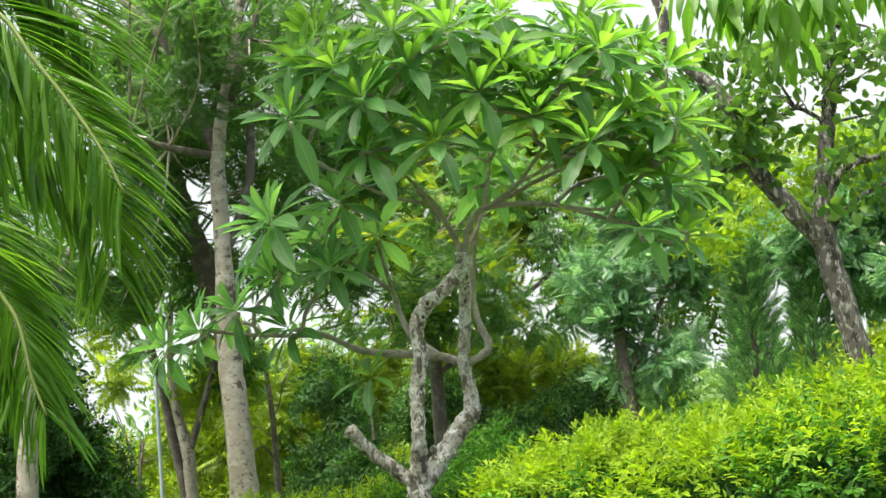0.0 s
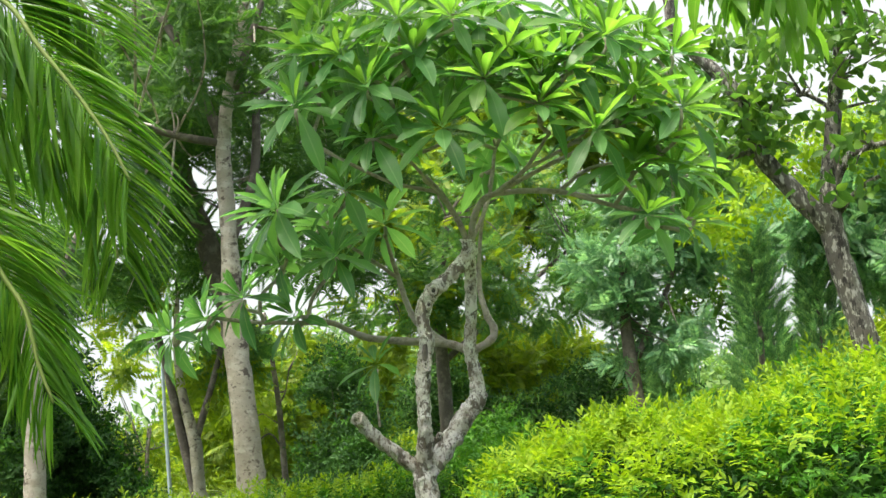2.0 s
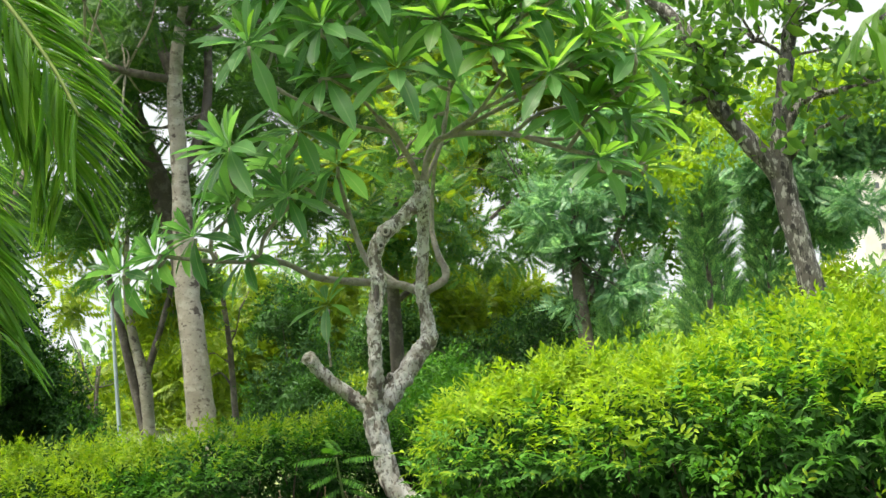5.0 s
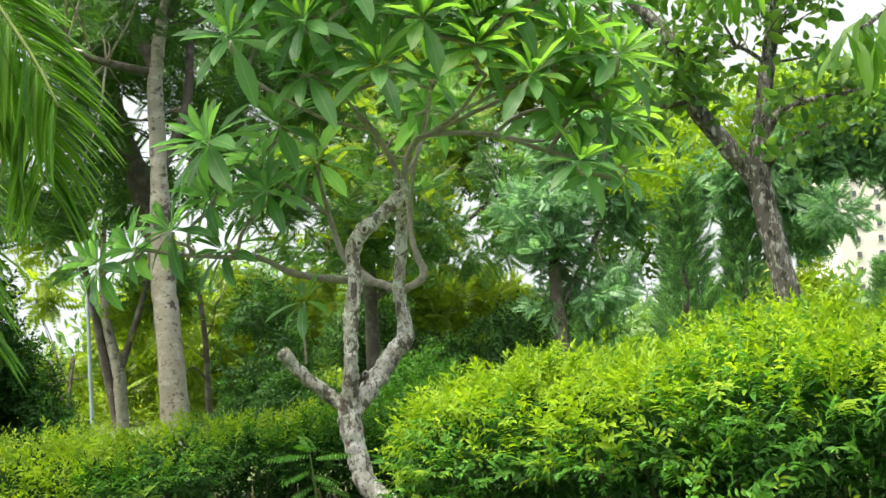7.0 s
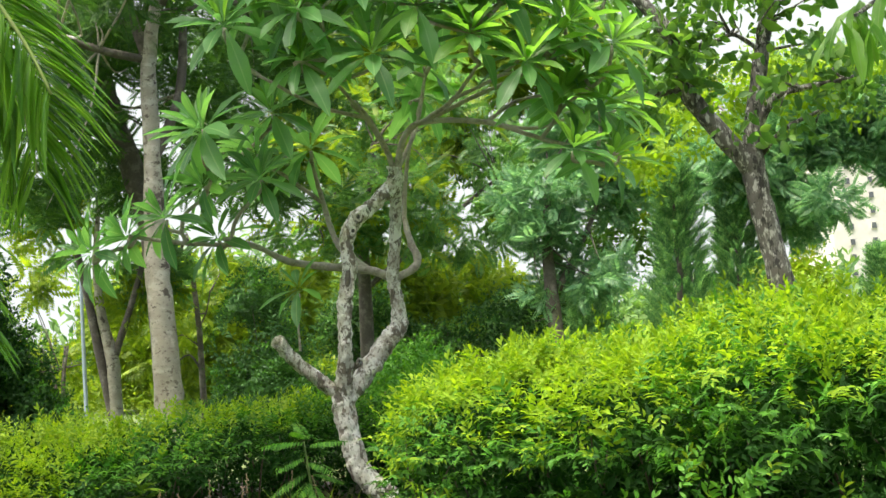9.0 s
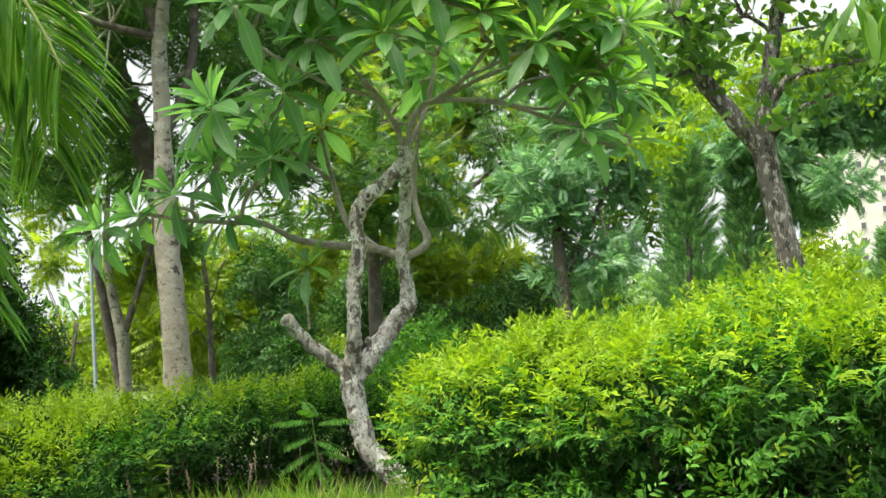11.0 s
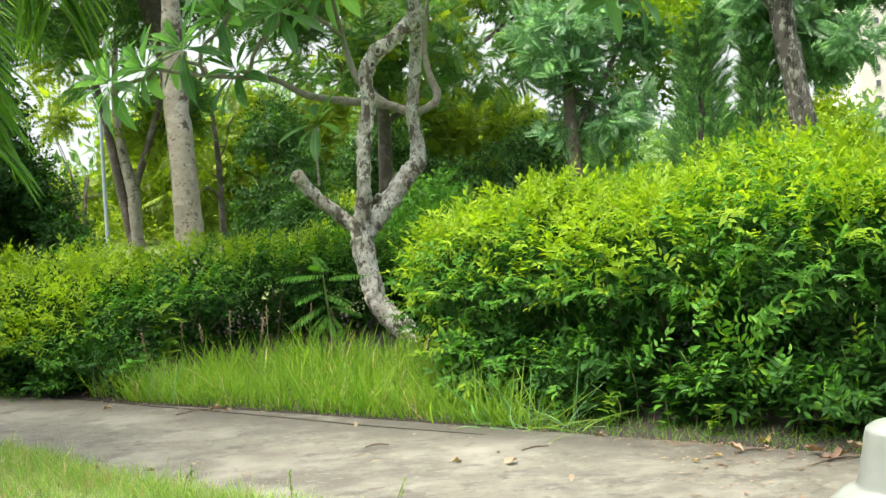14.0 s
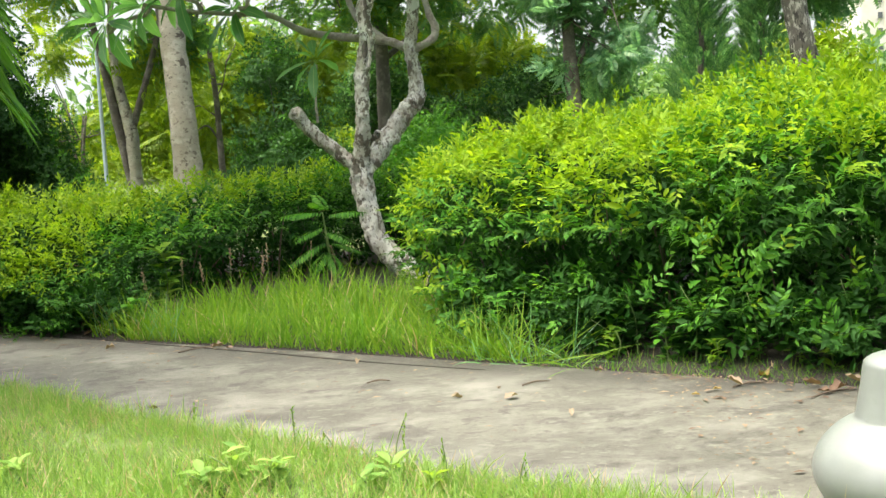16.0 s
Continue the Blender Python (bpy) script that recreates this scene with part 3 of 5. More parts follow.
for i in order:
    tip = np.array(tips[i])
    small = i == len(tips) - 1
    if not small:
        d = np.linalg.norm(nodes_ - tip, axis=1) + 1.5 * np.maximum(0, nodes_[:, 2] - tip[2] + 0.15)
        a = nodes_[np.argmin(d)]
        m = (a + tip) / 2 + (0.06 * rng.normal(), 0.06 * rng.normal(), -0.08 * np.linalg.norm(tip - a))
        nodes_ = np.vstack([nodes_, m, a * 0.25 + tip * 0.75 - (0, 0, 0.05)])
        limb("branchlet", [(*a, 0.016), (*m, 0.013), (*(tip - (0, 0, 0.06)), 0.012), (*tip, 0.014)], M_BARK_F2, frangipani, seg=7, steps=5)
    out = unit(np.array([(tip[0] - 0.1) * 0.4, (tip[1] - 8.7) * 0.4 - 0.28, 1.0]) + rng.normal(size=3) * 0.16)
    s1 = unit(np.cross(out, (0.3, 0.2, 1.0)))
    s2 = np.cross(out, s1)
    count = 9 if small else int(rng.integers(20, 25))
    for k in range(count):
        phi = k * 2.39996 + rng.normal() * 0.15
        h = k / count
        lean = radians(14 + 86 * (1 - h) ** 0.8 + rng.normal() * 9)
        radial = s1 * math.cos(phi) + s2 * math.sin(phi)
        ahead = out * math.cos(lean) + radial * math.sin(lean)
        if h < 0.25:
            ahead = unit(ahead + (0, 0, -0.22))
        up = out * math.sin(lean) - radial * math.cos(lean)
        size = (0.28 if small else 0.33 if tip[2] < 2.45 else 0.4) * (1 - 0.5 * h * h) * rng.uniform(0.8, 1.15)
        # young colour in rosette hearts; its rise upward and rightward stands in for backlight
        young = h > float(np.interp(tip[2] + 0.75 * tip[0], [2.0, 2.8, 3.5], [1.1, 0.68, 0.3])) + 0.1 * rng.normal()
        leaf_rows.append((tip + out * (0.05 * h) + radial * 0.012, ahead, up, size, (0 if h > 0.6 else 1 if h > 0.35 else 2 if h > 0.12 else 3), young, i))
LEAF_MESH = {}
for k, sh in enumerate(F_SHAPES):
    for young, mat in ((False, M_FRANGI), (True, M_FRANGI_YOUNG_LIT)):
        LEAF_MESH[k, young] = raw_mesh("leaf", sh[0], sh[1], [mat], uv=sh[2])
near = [r for r in leaf_rows if 18 <= r[6] < 32]
rest = [r for r in leaf_rows if not 18 <= r[6] < 32]
rest += near[300:]
for pos, ahead, up, size, k, young, _ in near[:300]:
    leaf = part("leaf", LEAF_MESH[k, young], frangipani)
    x = Vector(unit(ahead))
    y = Vector(np.cross(up, ahead)).normalized()
    leaf.matrix_basis = Matrix.Translation(Vector(pos)) @ Matrix((x, y, x.cross(y))).transposed().to_4x4() @ Matrix.Scale(size, 4)
for young, nm, mat in ((False, "foliage", M_FRANGI), (True, "young_foliage", M_FRANGI_YOUNG_LIT)):
    pieces = []
    for k in range(4):
        rows = [r for r in rest if r[4] == k and r[5] == young]
        if rows:
            pieces.append(scatter(F_SHAPES[k], np.array([r[0] for r in rows]), np.array([r[1] for r in rows]), np.array([r[2] for r in rows]), np.array([r[3] for r in rows])))
    v, t, uv = join(pieces)
    tagged(part(nm, raw_mesh(nm, v, t, [mat], uv=uv), frangipani), kind="stuff")


# ---- hedges ----
PROFILE = np.array([(0.66, 0.0), (0.8, 0.2), (0.94, 0.42), (1.0, 0.6), (0.95, 0.78), (0.78, 0.92), (0.46, 0.985), (0.0, 1.0)])


def shoot_shape(count, leaf, seed, droop=0.3, first=0, last=99, rows=3):
    """An arching shoot of length 1 with alternate leaves, nearly flat; only its leaves from first to last."""
    rng = np.random.default_rng(seed)
    k = np.linspace(0.1, 1.0, count)
    sg = np.where(np.arange(count) % 2, 1.0, -1.0)
    a = np.radians(np.interp(k, [0, 0.8, 1], [72, 48, 12]) + rng.normal(size=count) * 16) * sg
    slope = -2 * droop * k + 0.25
    pos = np.stack([k, 0.05 * np.sin(k * 5 + seed), 0.25 * k - droop * k * k], 1)
    ahead = np.stack([np.cos(a), np.sin(a), slope * np.cos(a) + rng.uniform(-0.3, 0.35, count)], 1)
    up = rng.normal(size=(count, 3)) * 0.22 + np.stack([0.35 - slope * 0.5, 0 * k, 1 + 0 * k], 1)
    size = leaf * np.interp(k, [0, 0.45, 1], [0.85, 1.1, 0.8]) * rng.uniform(0.6, 1.3, count)
    pick = slice(first, last)
    return scatter(leaf_shape(0.38, rows, 0.5, 0.22, 0.35), pos[pick], ahead[pick], up[pick], size[pick])


def shoot_set(rows):
    return [(shoot_shape(13, 0.235, k, d, 0, 7, rows), shoot_shape(13, 0.235, k, d, 7, 13, rows)) for k, d in ((1, 0.1), (2, 0.3), (3, -0.08))]


NEAR_SHOOTS, FAR_SHOOTS = shoot_set(3), shoot_set(2)


def mound_radius(c, z):
    return c[2] * np.interp(z / c[3], PROFILE[:, 1], PROFILE[:, 0], right=0.0)


def mound_skin(rng, c, n):
    """Points on a mound (x, y, radius, height), widest a little over half its height, and the ways out."""
    line = PROFILE * (c[2], c[3])
    mid, step = (line[1:] + line[:-1]) / 2, np.diff(line, axis=0)
    w = np.hypot(*step.T) * mid[:, 0]
    i = rng.choice(len(mid), n, p=w / w.sum())
    q = line[i] + step[i] * rng.random((n, 1))
    out = unit(np.stack([step[i, 1], -step[i, 0]], 1))
    a = rng.uniform(0, 2 * np.pi, n)
    way = np.stack([np.cos(a) * out[:, 0], np.sin(a) * out[:, 0], out[:, 1]], 1)
    return np.stack([c[0] + q[:, 0] * np.cos(a), c[1] + q[:, 0] * np.sin(a), q[:, 1]], 1), way


def hedge(name, label, mounds, shoots, seed, leaf, bright, open_below, shapes, sprigs=()):
    """A hedge of mounds grown from arching leafy shoots; bright: (x, amount of young growth, also standing in for
    light); open_below: (x, how bare the foot is).
    """
    rng = np.random.default_rng(seed)
    root = thing(name, label, "hedge")
    area = np.array([m[2] * (m[2] + 2 * m[3]) for m in mounds])
    pts, outs = [], []
    for c, n in zip(mounds, (area / area.sum() * shoots).astype(int)):
        p, d = mound_skin(rng, c, n * 2)
        lump = np.array([0.11 * noise.noise(Vector(w) * 1.9) + 0.07 * noise.noise(Vector(w) * 4.3 + Vector((7, 0, 0))) for w in p])
        p = p + d * (lump - 0.1 * rng.random(len(p)) ** 2)[:, None]
        keep = p[:, 2] > 0.05
        for o in mounds:
            if o is not c:
                keep &= np.hypot(p[:, 0] - o[0], p[:, 1] - o[1]) > 0.86 * mound_radius(o, p[:, 2])
        u = np.clip(p[:, 2] / c[3], 0, 1)
        bare = np.interp(p[:, 0], [k for k, _ in open_below], [k for _, k in open_below])
        hole = np.array([noise.noise(Vector((w[0] * 2.4, w[1] * 2.4, w[2] * 3.4))) for w in p])
        keep &= hole > np.interp(u, [0, 0.3, 0.6, 0.85], [0.0, -0.04, -0.25, -0.6]) + bare * np.interp(u, [0, 0.5, 0.7], [0.2, 0.16, 0])
        pts.append(p[keep][:n])
        outs.append(d[keep][:n])
    p, d = np.concatenate(pts), np.concatenate(outs)
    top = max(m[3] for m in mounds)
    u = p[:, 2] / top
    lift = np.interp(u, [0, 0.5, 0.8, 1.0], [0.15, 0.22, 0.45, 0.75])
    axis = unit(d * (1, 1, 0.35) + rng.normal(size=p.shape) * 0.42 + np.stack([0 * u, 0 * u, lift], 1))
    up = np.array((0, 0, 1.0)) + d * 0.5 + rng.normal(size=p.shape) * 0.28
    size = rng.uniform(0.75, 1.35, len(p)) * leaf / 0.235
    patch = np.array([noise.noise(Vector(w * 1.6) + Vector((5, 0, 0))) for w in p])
    # leaf tone: young growth towards the top, painted shade towards the foot
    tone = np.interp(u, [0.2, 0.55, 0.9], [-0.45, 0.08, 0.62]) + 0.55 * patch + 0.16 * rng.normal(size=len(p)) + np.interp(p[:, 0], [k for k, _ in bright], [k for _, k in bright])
    # long young shoots standing out of the clipped top
    for x, y, z, n in sprigs:
        q = np.array((x, y, z)) + rng.normal(size=(n, 3)) * (0.12, 0.12, 0.07)
        p, axis = np.vstack([p, q]), np.vstack([axis, unit(rng.normal(size=q.shape) * 0.45 + (0, 0, 0.8))])
        up, size, tone = np.vstack([up, rng.normal(size=q.shape)]), np.concatenate([size, np.full(n, 1.1 * leaf / 0.235)]), np.concatenate([tone, np.full(n, 0.9 if z > 0.8 else 0.12) + 0.2 * rng.normal(size=n)])
    p = p - axis * size[:, None] * 0.45
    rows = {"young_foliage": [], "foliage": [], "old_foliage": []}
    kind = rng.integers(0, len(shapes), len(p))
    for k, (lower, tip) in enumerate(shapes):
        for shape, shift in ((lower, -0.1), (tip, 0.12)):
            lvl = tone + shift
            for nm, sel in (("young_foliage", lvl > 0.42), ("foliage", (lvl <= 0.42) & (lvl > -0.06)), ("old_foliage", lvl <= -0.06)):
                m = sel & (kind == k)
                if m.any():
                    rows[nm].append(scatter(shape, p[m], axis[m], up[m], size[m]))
    for nm, mat in (("young_foliage", M_HEDGE_YOUNG_LIT), ("foliage", M_HEDGE), ("old_foliage", M_HEDGE_OLD_SHADED)):
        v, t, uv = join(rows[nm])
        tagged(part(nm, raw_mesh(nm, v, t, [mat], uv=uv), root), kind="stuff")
    # inner growth; the shade of the hollows is put into its dark leaf colour
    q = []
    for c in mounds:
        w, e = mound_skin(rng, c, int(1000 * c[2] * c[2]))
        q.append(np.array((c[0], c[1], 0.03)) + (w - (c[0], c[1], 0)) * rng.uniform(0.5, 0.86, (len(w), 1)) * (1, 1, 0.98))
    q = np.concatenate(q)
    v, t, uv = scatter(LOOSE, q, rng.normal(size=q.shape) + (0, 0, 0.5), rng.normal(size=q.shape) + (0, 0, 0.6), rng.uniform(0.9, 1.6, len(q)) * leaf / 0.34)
    tagged(part("inner_foliage", raw_mesh("inner_foliage", v, t, [M_HEDGE_OLD_SHADED], uv=uv), root), kind="stuff")
    # bare stems inside
    pieces = []
    for c in mounds:
        for _ in range(22 if c[2] > 0.4 else 0):
            a = rng.uniform(0, 2 * np.pi)
            r0, r1 = rng.uniform(0.1, 0.62) * c[2], rng.uniform(0.5, 0.9) * c[2]
            b0 = np.array([c[0] + r0 * math.cos(a), c[1] + r0 * math.sin(a), 0.0])
            b1 = np.array([c[0] + r1 * math.cos(a), c[1] + r1 * math.sin(a), rng.uniform(0.4, 0.75) * c[3]])
            m = (b0 + b1) / 2 + rng.normal(size=3) * 0.09
            pieces.append(tube([(*b0, 0.008), (*m, 0.006), (*b1, 0.003)], seg=5, steps=4))
    tagged(part("branchwork", raw_mesh("branchwork", *join(pieces)[:2], [M_TWIG]), root, "bare brown woody stems"), kind="stuff")
    return root


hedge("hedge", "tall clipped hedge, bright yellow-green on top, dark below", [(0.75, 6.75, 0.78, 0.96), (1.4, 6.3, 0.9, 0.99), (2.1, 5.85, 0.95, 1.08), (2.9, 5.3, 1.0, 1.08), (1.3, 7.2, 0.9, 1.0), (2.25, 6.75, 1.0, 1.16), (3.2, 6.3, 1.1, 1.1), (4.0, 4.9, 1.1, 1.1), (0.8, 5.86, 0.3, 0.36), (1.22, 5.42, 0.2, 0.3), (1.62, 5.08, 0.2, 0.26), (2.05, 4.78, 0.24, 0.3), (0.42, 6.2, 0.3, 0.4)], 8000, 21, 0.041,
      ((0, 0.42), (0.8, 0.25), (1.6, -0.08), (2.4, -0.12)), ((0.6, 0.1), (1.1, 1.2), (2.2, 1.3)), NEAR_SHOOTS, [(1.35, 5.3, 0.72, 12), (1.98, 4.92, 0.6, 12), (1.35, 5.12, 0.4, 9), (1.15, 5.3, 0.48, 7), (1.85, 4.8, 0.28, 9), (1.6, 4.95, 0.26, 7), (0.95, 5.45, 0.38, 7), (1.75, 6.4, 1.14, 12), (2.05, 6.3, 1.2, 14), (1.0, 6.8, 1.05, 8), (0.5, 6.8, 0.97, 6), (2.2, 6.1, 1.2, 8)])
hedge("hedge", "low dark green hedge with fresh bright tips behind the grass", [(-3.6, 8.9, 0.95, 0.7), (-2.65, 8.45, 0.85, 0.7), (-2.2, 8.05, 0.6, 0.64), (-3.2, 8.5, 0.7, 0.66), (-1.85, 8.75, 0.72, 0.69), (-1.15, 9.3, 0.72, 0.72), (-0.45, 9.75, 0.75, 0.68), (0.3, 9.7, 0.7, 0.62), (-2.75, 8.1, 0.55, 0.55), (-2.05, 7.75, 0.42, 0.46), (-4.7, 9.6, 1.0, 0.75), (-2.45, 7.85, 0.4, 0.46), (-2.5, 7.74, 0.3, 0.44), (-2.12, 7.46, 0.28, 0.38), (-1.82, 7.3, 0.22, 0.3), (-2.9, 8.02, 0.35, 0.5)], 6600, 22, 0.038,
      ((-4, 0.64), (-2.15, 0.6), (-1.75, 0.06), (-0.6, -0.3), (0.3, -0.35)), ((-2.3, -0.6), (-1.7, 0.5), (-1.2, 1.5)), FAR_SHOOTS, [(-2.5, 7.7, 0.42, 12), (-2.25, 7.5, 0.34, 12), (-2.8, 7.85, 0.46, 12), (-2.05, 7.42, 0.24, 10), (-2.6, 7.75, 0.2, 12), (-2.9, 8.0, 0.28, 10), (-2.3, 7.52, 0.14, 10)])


# ---- grass ----
def blade_shape(rows=3, width=0.02, bend=0.35):
    """A grass blade of height 1 along x, bending towards z."""
    v, t = [], []
    for i in range(rows + 1):
        s = i / rows
        w = width * (1 - s) ** 0.6
        z = -bend * s * s
        v += [(s, w, z), (s, -w, z)] if i < rows else [(s, 0, z)]
    for i in range(rows):
        a = 2 * i
        t += [(a, a + 1, a + 2)] if i == rows - 1 else [(a, a + 1, a + 3), (a, a + 3, a + 2)]
    return np.array(v, float), np.array(t), np.zeros((len(v), 2))


def grass(name, label, pos, height, mats_share, seed, width, bend, lean, rows=3):
    rng = np.random.default_rng(seed)
    pieces, index = [], []
    pick = rng.random(len(pos))
    lo = 0.0
    for k, (mat, share) in enumerate(mats_share):
        sel = (pick >= lo) & (pick < lo + share)
        lo += share
        q = pos[sel]
        ahead = unit(rng.normal(size=q.shape) * lean * (1, 1, 0.1) + (0, 0, 1))
        up = unit(rng.normal(size=q.shape) * (1, 1, 0.05))
        pieces.append(scatter(blade_shape(rows, width, bend), q, ahead, up, height[sel] * rng.uniform(0.55, 1.2, len(q))))
        index.append(np.full(len(pieces[-1][1]), k))
    v, t, uv = join(pieces)
    ob = part(name, raw_mesh(name, v, t, [m for m, _ in mats_share], np.concatenate(index), uv))
    return tagged(ob, label, "grass", kind="stuff")


rng = np.random.default_rng(31)
n = 85000
q = np.stack([rng.uniform(-4.2, 2.6, n), np.zeros(n), np.full(n, 0.022)], 1)
back = rng.random(n) ** 1.2 * 2.4
q[:, 1] = lawn_y(q[:, 0]) - back + 0.07 * rng.normal(size=n) * (back < 0.2) - 0.05
tuft = np.array([noise.noise(Vector((w[0] * 1.6, w[1] * 1.6, 0))) + 0.6 * noise.noise(Vector((w[0] * 6, w[1] * 6, 4))) for w in q])
keep = (q[:, 1] > 2.0) & (tuft > -0.6)
q, tuft = q[keep], tuft[keep]
grass("lawn_grass", "short pale green lawn grass along the path", q, 0.085 + 0.05 * np.clip(tuft, -0.4, 1), [(M_GRASS, 0.86), (M_STRAW, 0.14)], 32, 0.024, 0.5, 0.4, 2)

te = smooth_line([(x, y, 0, 0) for x, y in LAWN_EDGE], 8)[:, :2]
tj = np.array([0.05 * noise.noise(Vector((x * 5, y * 5, 0))) + 0.035 * noise.noise(Vector((x * 17, y * 17, 3))) - 0.07 for x, y in te])
tagged(part("turf_edge", raw_mesh("turf_edge", *ribbon(te - 0.5 * ACROSS, te + ACROSS * tj[:, None], 0.034, -0.05), [M_GROUND])), "ragged turf creeping over the path's edge", "turf", kind="structure")
n = 9000
q = np.stack([rng.uniform(-3.2, 1.8, n), np.zeros(n), np.full(n, 0.03)], 1)
q[:, 1] = lawn_y(q[:, 0]) + np.array([0.06 * noise.noise(Vector((x * 4, 0, 7))) for x in q[:, 0]]) + 0.08 * rng.normal(size=n) - 0.12
grass("lawn_fringe", "thin grass blades creeping onto the concrete", q, np.full(n, 0.06) + 0.05 * rng.random(n) ** 3, [(M_GRASS, 0.86), (M_STRAW, 0.14)], 37, 0.022, 0.5, 0.5, 2)

n = 9000
q = np.stack([rng.uniform(-1.6, 0.42, n), np.zeros(n), np.full(n, 0.0)], 1)
deep = rng.random(n) ** 1.2
limit = np.interp(q[:, 0], [-1.6, -1.45, -0.9, 0.0, 0.35, 0.6], [0.15, 0.9, 1.7, 2.1, 1.0, 0.15])
q[:, 1] = edge_y(q[:, 0]) + 0.03 + deep * limit
grass("tall_grass", "knee-high bright green unmown grass beside the kerb", q, np.interp(q[:, 0], [-1.6, -1.2, -0.7], [0.6, 0.8, 1.0]) * 0.11 + 0.17 * rng.random(n) ** 1.6 + 0.07 * np.array([noise.noise(Vector((w[0] * 2.5, w[1] * 2.5, 1))) for w in q]), [(M_TALL, 0.96), (M_STRAW, 0.04)], 33, 0.018, 0.55, 0.36, 4)
n = 150
q = np.stack([rng.uniform(0.25, 0.68, n), np.zeros(n), np.zeros(n)], 1)
q[:, 1] = edge_y(q[:, 0]) + rng.uniform(0.02, 0.25, n)
grass("grass_clump", "long arching blue-green grass blades at the hedge foot", q, np.full(n, 0.19), [(M_TALL, 0.5), (M_PINNATE_BLUE, 0.5)], 34, 0.022, 1.5, 0.8, 5)
n = 240
q = np.stack([rng.uniform(-1.85, -1.3, n), np.zeros(n), np.zeros(n)], 1)
q[:, 1] = edge_y(q[:, 0]) + rng.uniform(0.04, 0.4, n)
grass("grass_clump", "pale blue-green grass clump at the end of the hedge", q, np.full(n, 0.25), [(M_PINNATE_BLUE, 0.2), (M_TALL, 0.7), (M_STRAW, 0.1)], 36, 0.016, 0.5, 0.35)
n = 8000
q = np.stack([0.45 + 2.2 * rng.random(n) ** 1.2, np.zeros(n), np.zeros(n)], 1)
q[:, 1] = edge_y(q[:, 0]) + rng.uniform(-0.03, 0.36, n)
grass("verge_grass", "short sparse grass and weeds at the hedge foot", q, 0.03 + 0.055 * rng.random(n) ** 2, [(M_TALL, 0.46), (M_HEDGE, 0.5), (M_STRAW, 0.04)], 35, 0.03, 0.6, 0.6)


def seed_stalk(x, y, h, lean, seed, group="seed stalks in the tall grass", label="thin grass stalk with a pinkish seed head", head=None):
    rng = np.random.default_rng(seed)
    root = thing("grass_stalk", label, "grass", group)
    top = np.array([x + lean, y, h])
    limb("stalk", [(x, y, 0, 0.002), (x + lean * 0.3, y, h * 0.6, 0.002), (*top, 0.0015)], M_STEM, root, seg=4, steps=3)
    k = 26
    pos = top + np.stack([lean * 0.3 * np.linspace(-1, 0, k), np.zeros(k), np.linspace(-0.11, 0, k)], 1)
    v, t, uv = scatter(TINY, pos, rng.normal(size=(k, 3)) * 0.5 + (0, 0, 1), rng.normal(size=(k, 3)), np.full(k, 0.014 if head else 0.022))
    part("seed_head", raw_mesh("seed_head", v, t, [head or M_SEED], uv=uv), root, "" if head else "pinkish feathery seed head")


for k, (x, y, h) in enumerate([(-0.95, 8.2, 0.42), (-1.0, 8.1, 0.36), (-1.3, 8.0, 0.34), (-0.7, 8.3, 0.4), (-1.2, 8.25, 0.4), (0.15, 8.0, 0.42), (0.05, 8.1, 0.38), (-1.6, 7.6, 0.36), (0.3, 7.4, 0.42), (0.25, 7.8, 0.4), (-0.5, 8.3, 0.36), (-1.45, 7.9, 0.4)]):
    seed_stalk(x, y, h * 0.88, 0.05 * math.sin(k * 2.3), 50 + k)


for k, (x, y, h) in enumerate([(-0.46, 4.32, 0.2), (-0.12, 4.0, 0.22), (0.05, 3.85, 0.17), (-0.3, 4.15, 0.15), (0.25, 3.65, 0.16), (-0.9, 4.7, 0.15)]):
    seed_stalk(x, y, h, 0.05 * math.sin(k * 1.7), 80 + k, "grass stalks at the lawn's edge", "thin green grass stalk leaning over the path", M_TALL)


# ---- palm ----
palm = thing("palm_tree", "palm with long arching fronds of glossy narrow leaflets", "palm")
limb("trunk", [(-3.1, 5.6, -0.1, 0.13), (-3.05, 5.6, 0.9, 0.11), (-2.95, 5.6, 1.8, 0.1), (-2.85, 5.6, 2.6, 0.11)], M_BARK_P, palm, seg=14, rough=0.1)
LEAFLET = leaf_shape(0.058, 6, 0.42, 0.3, 0.22)


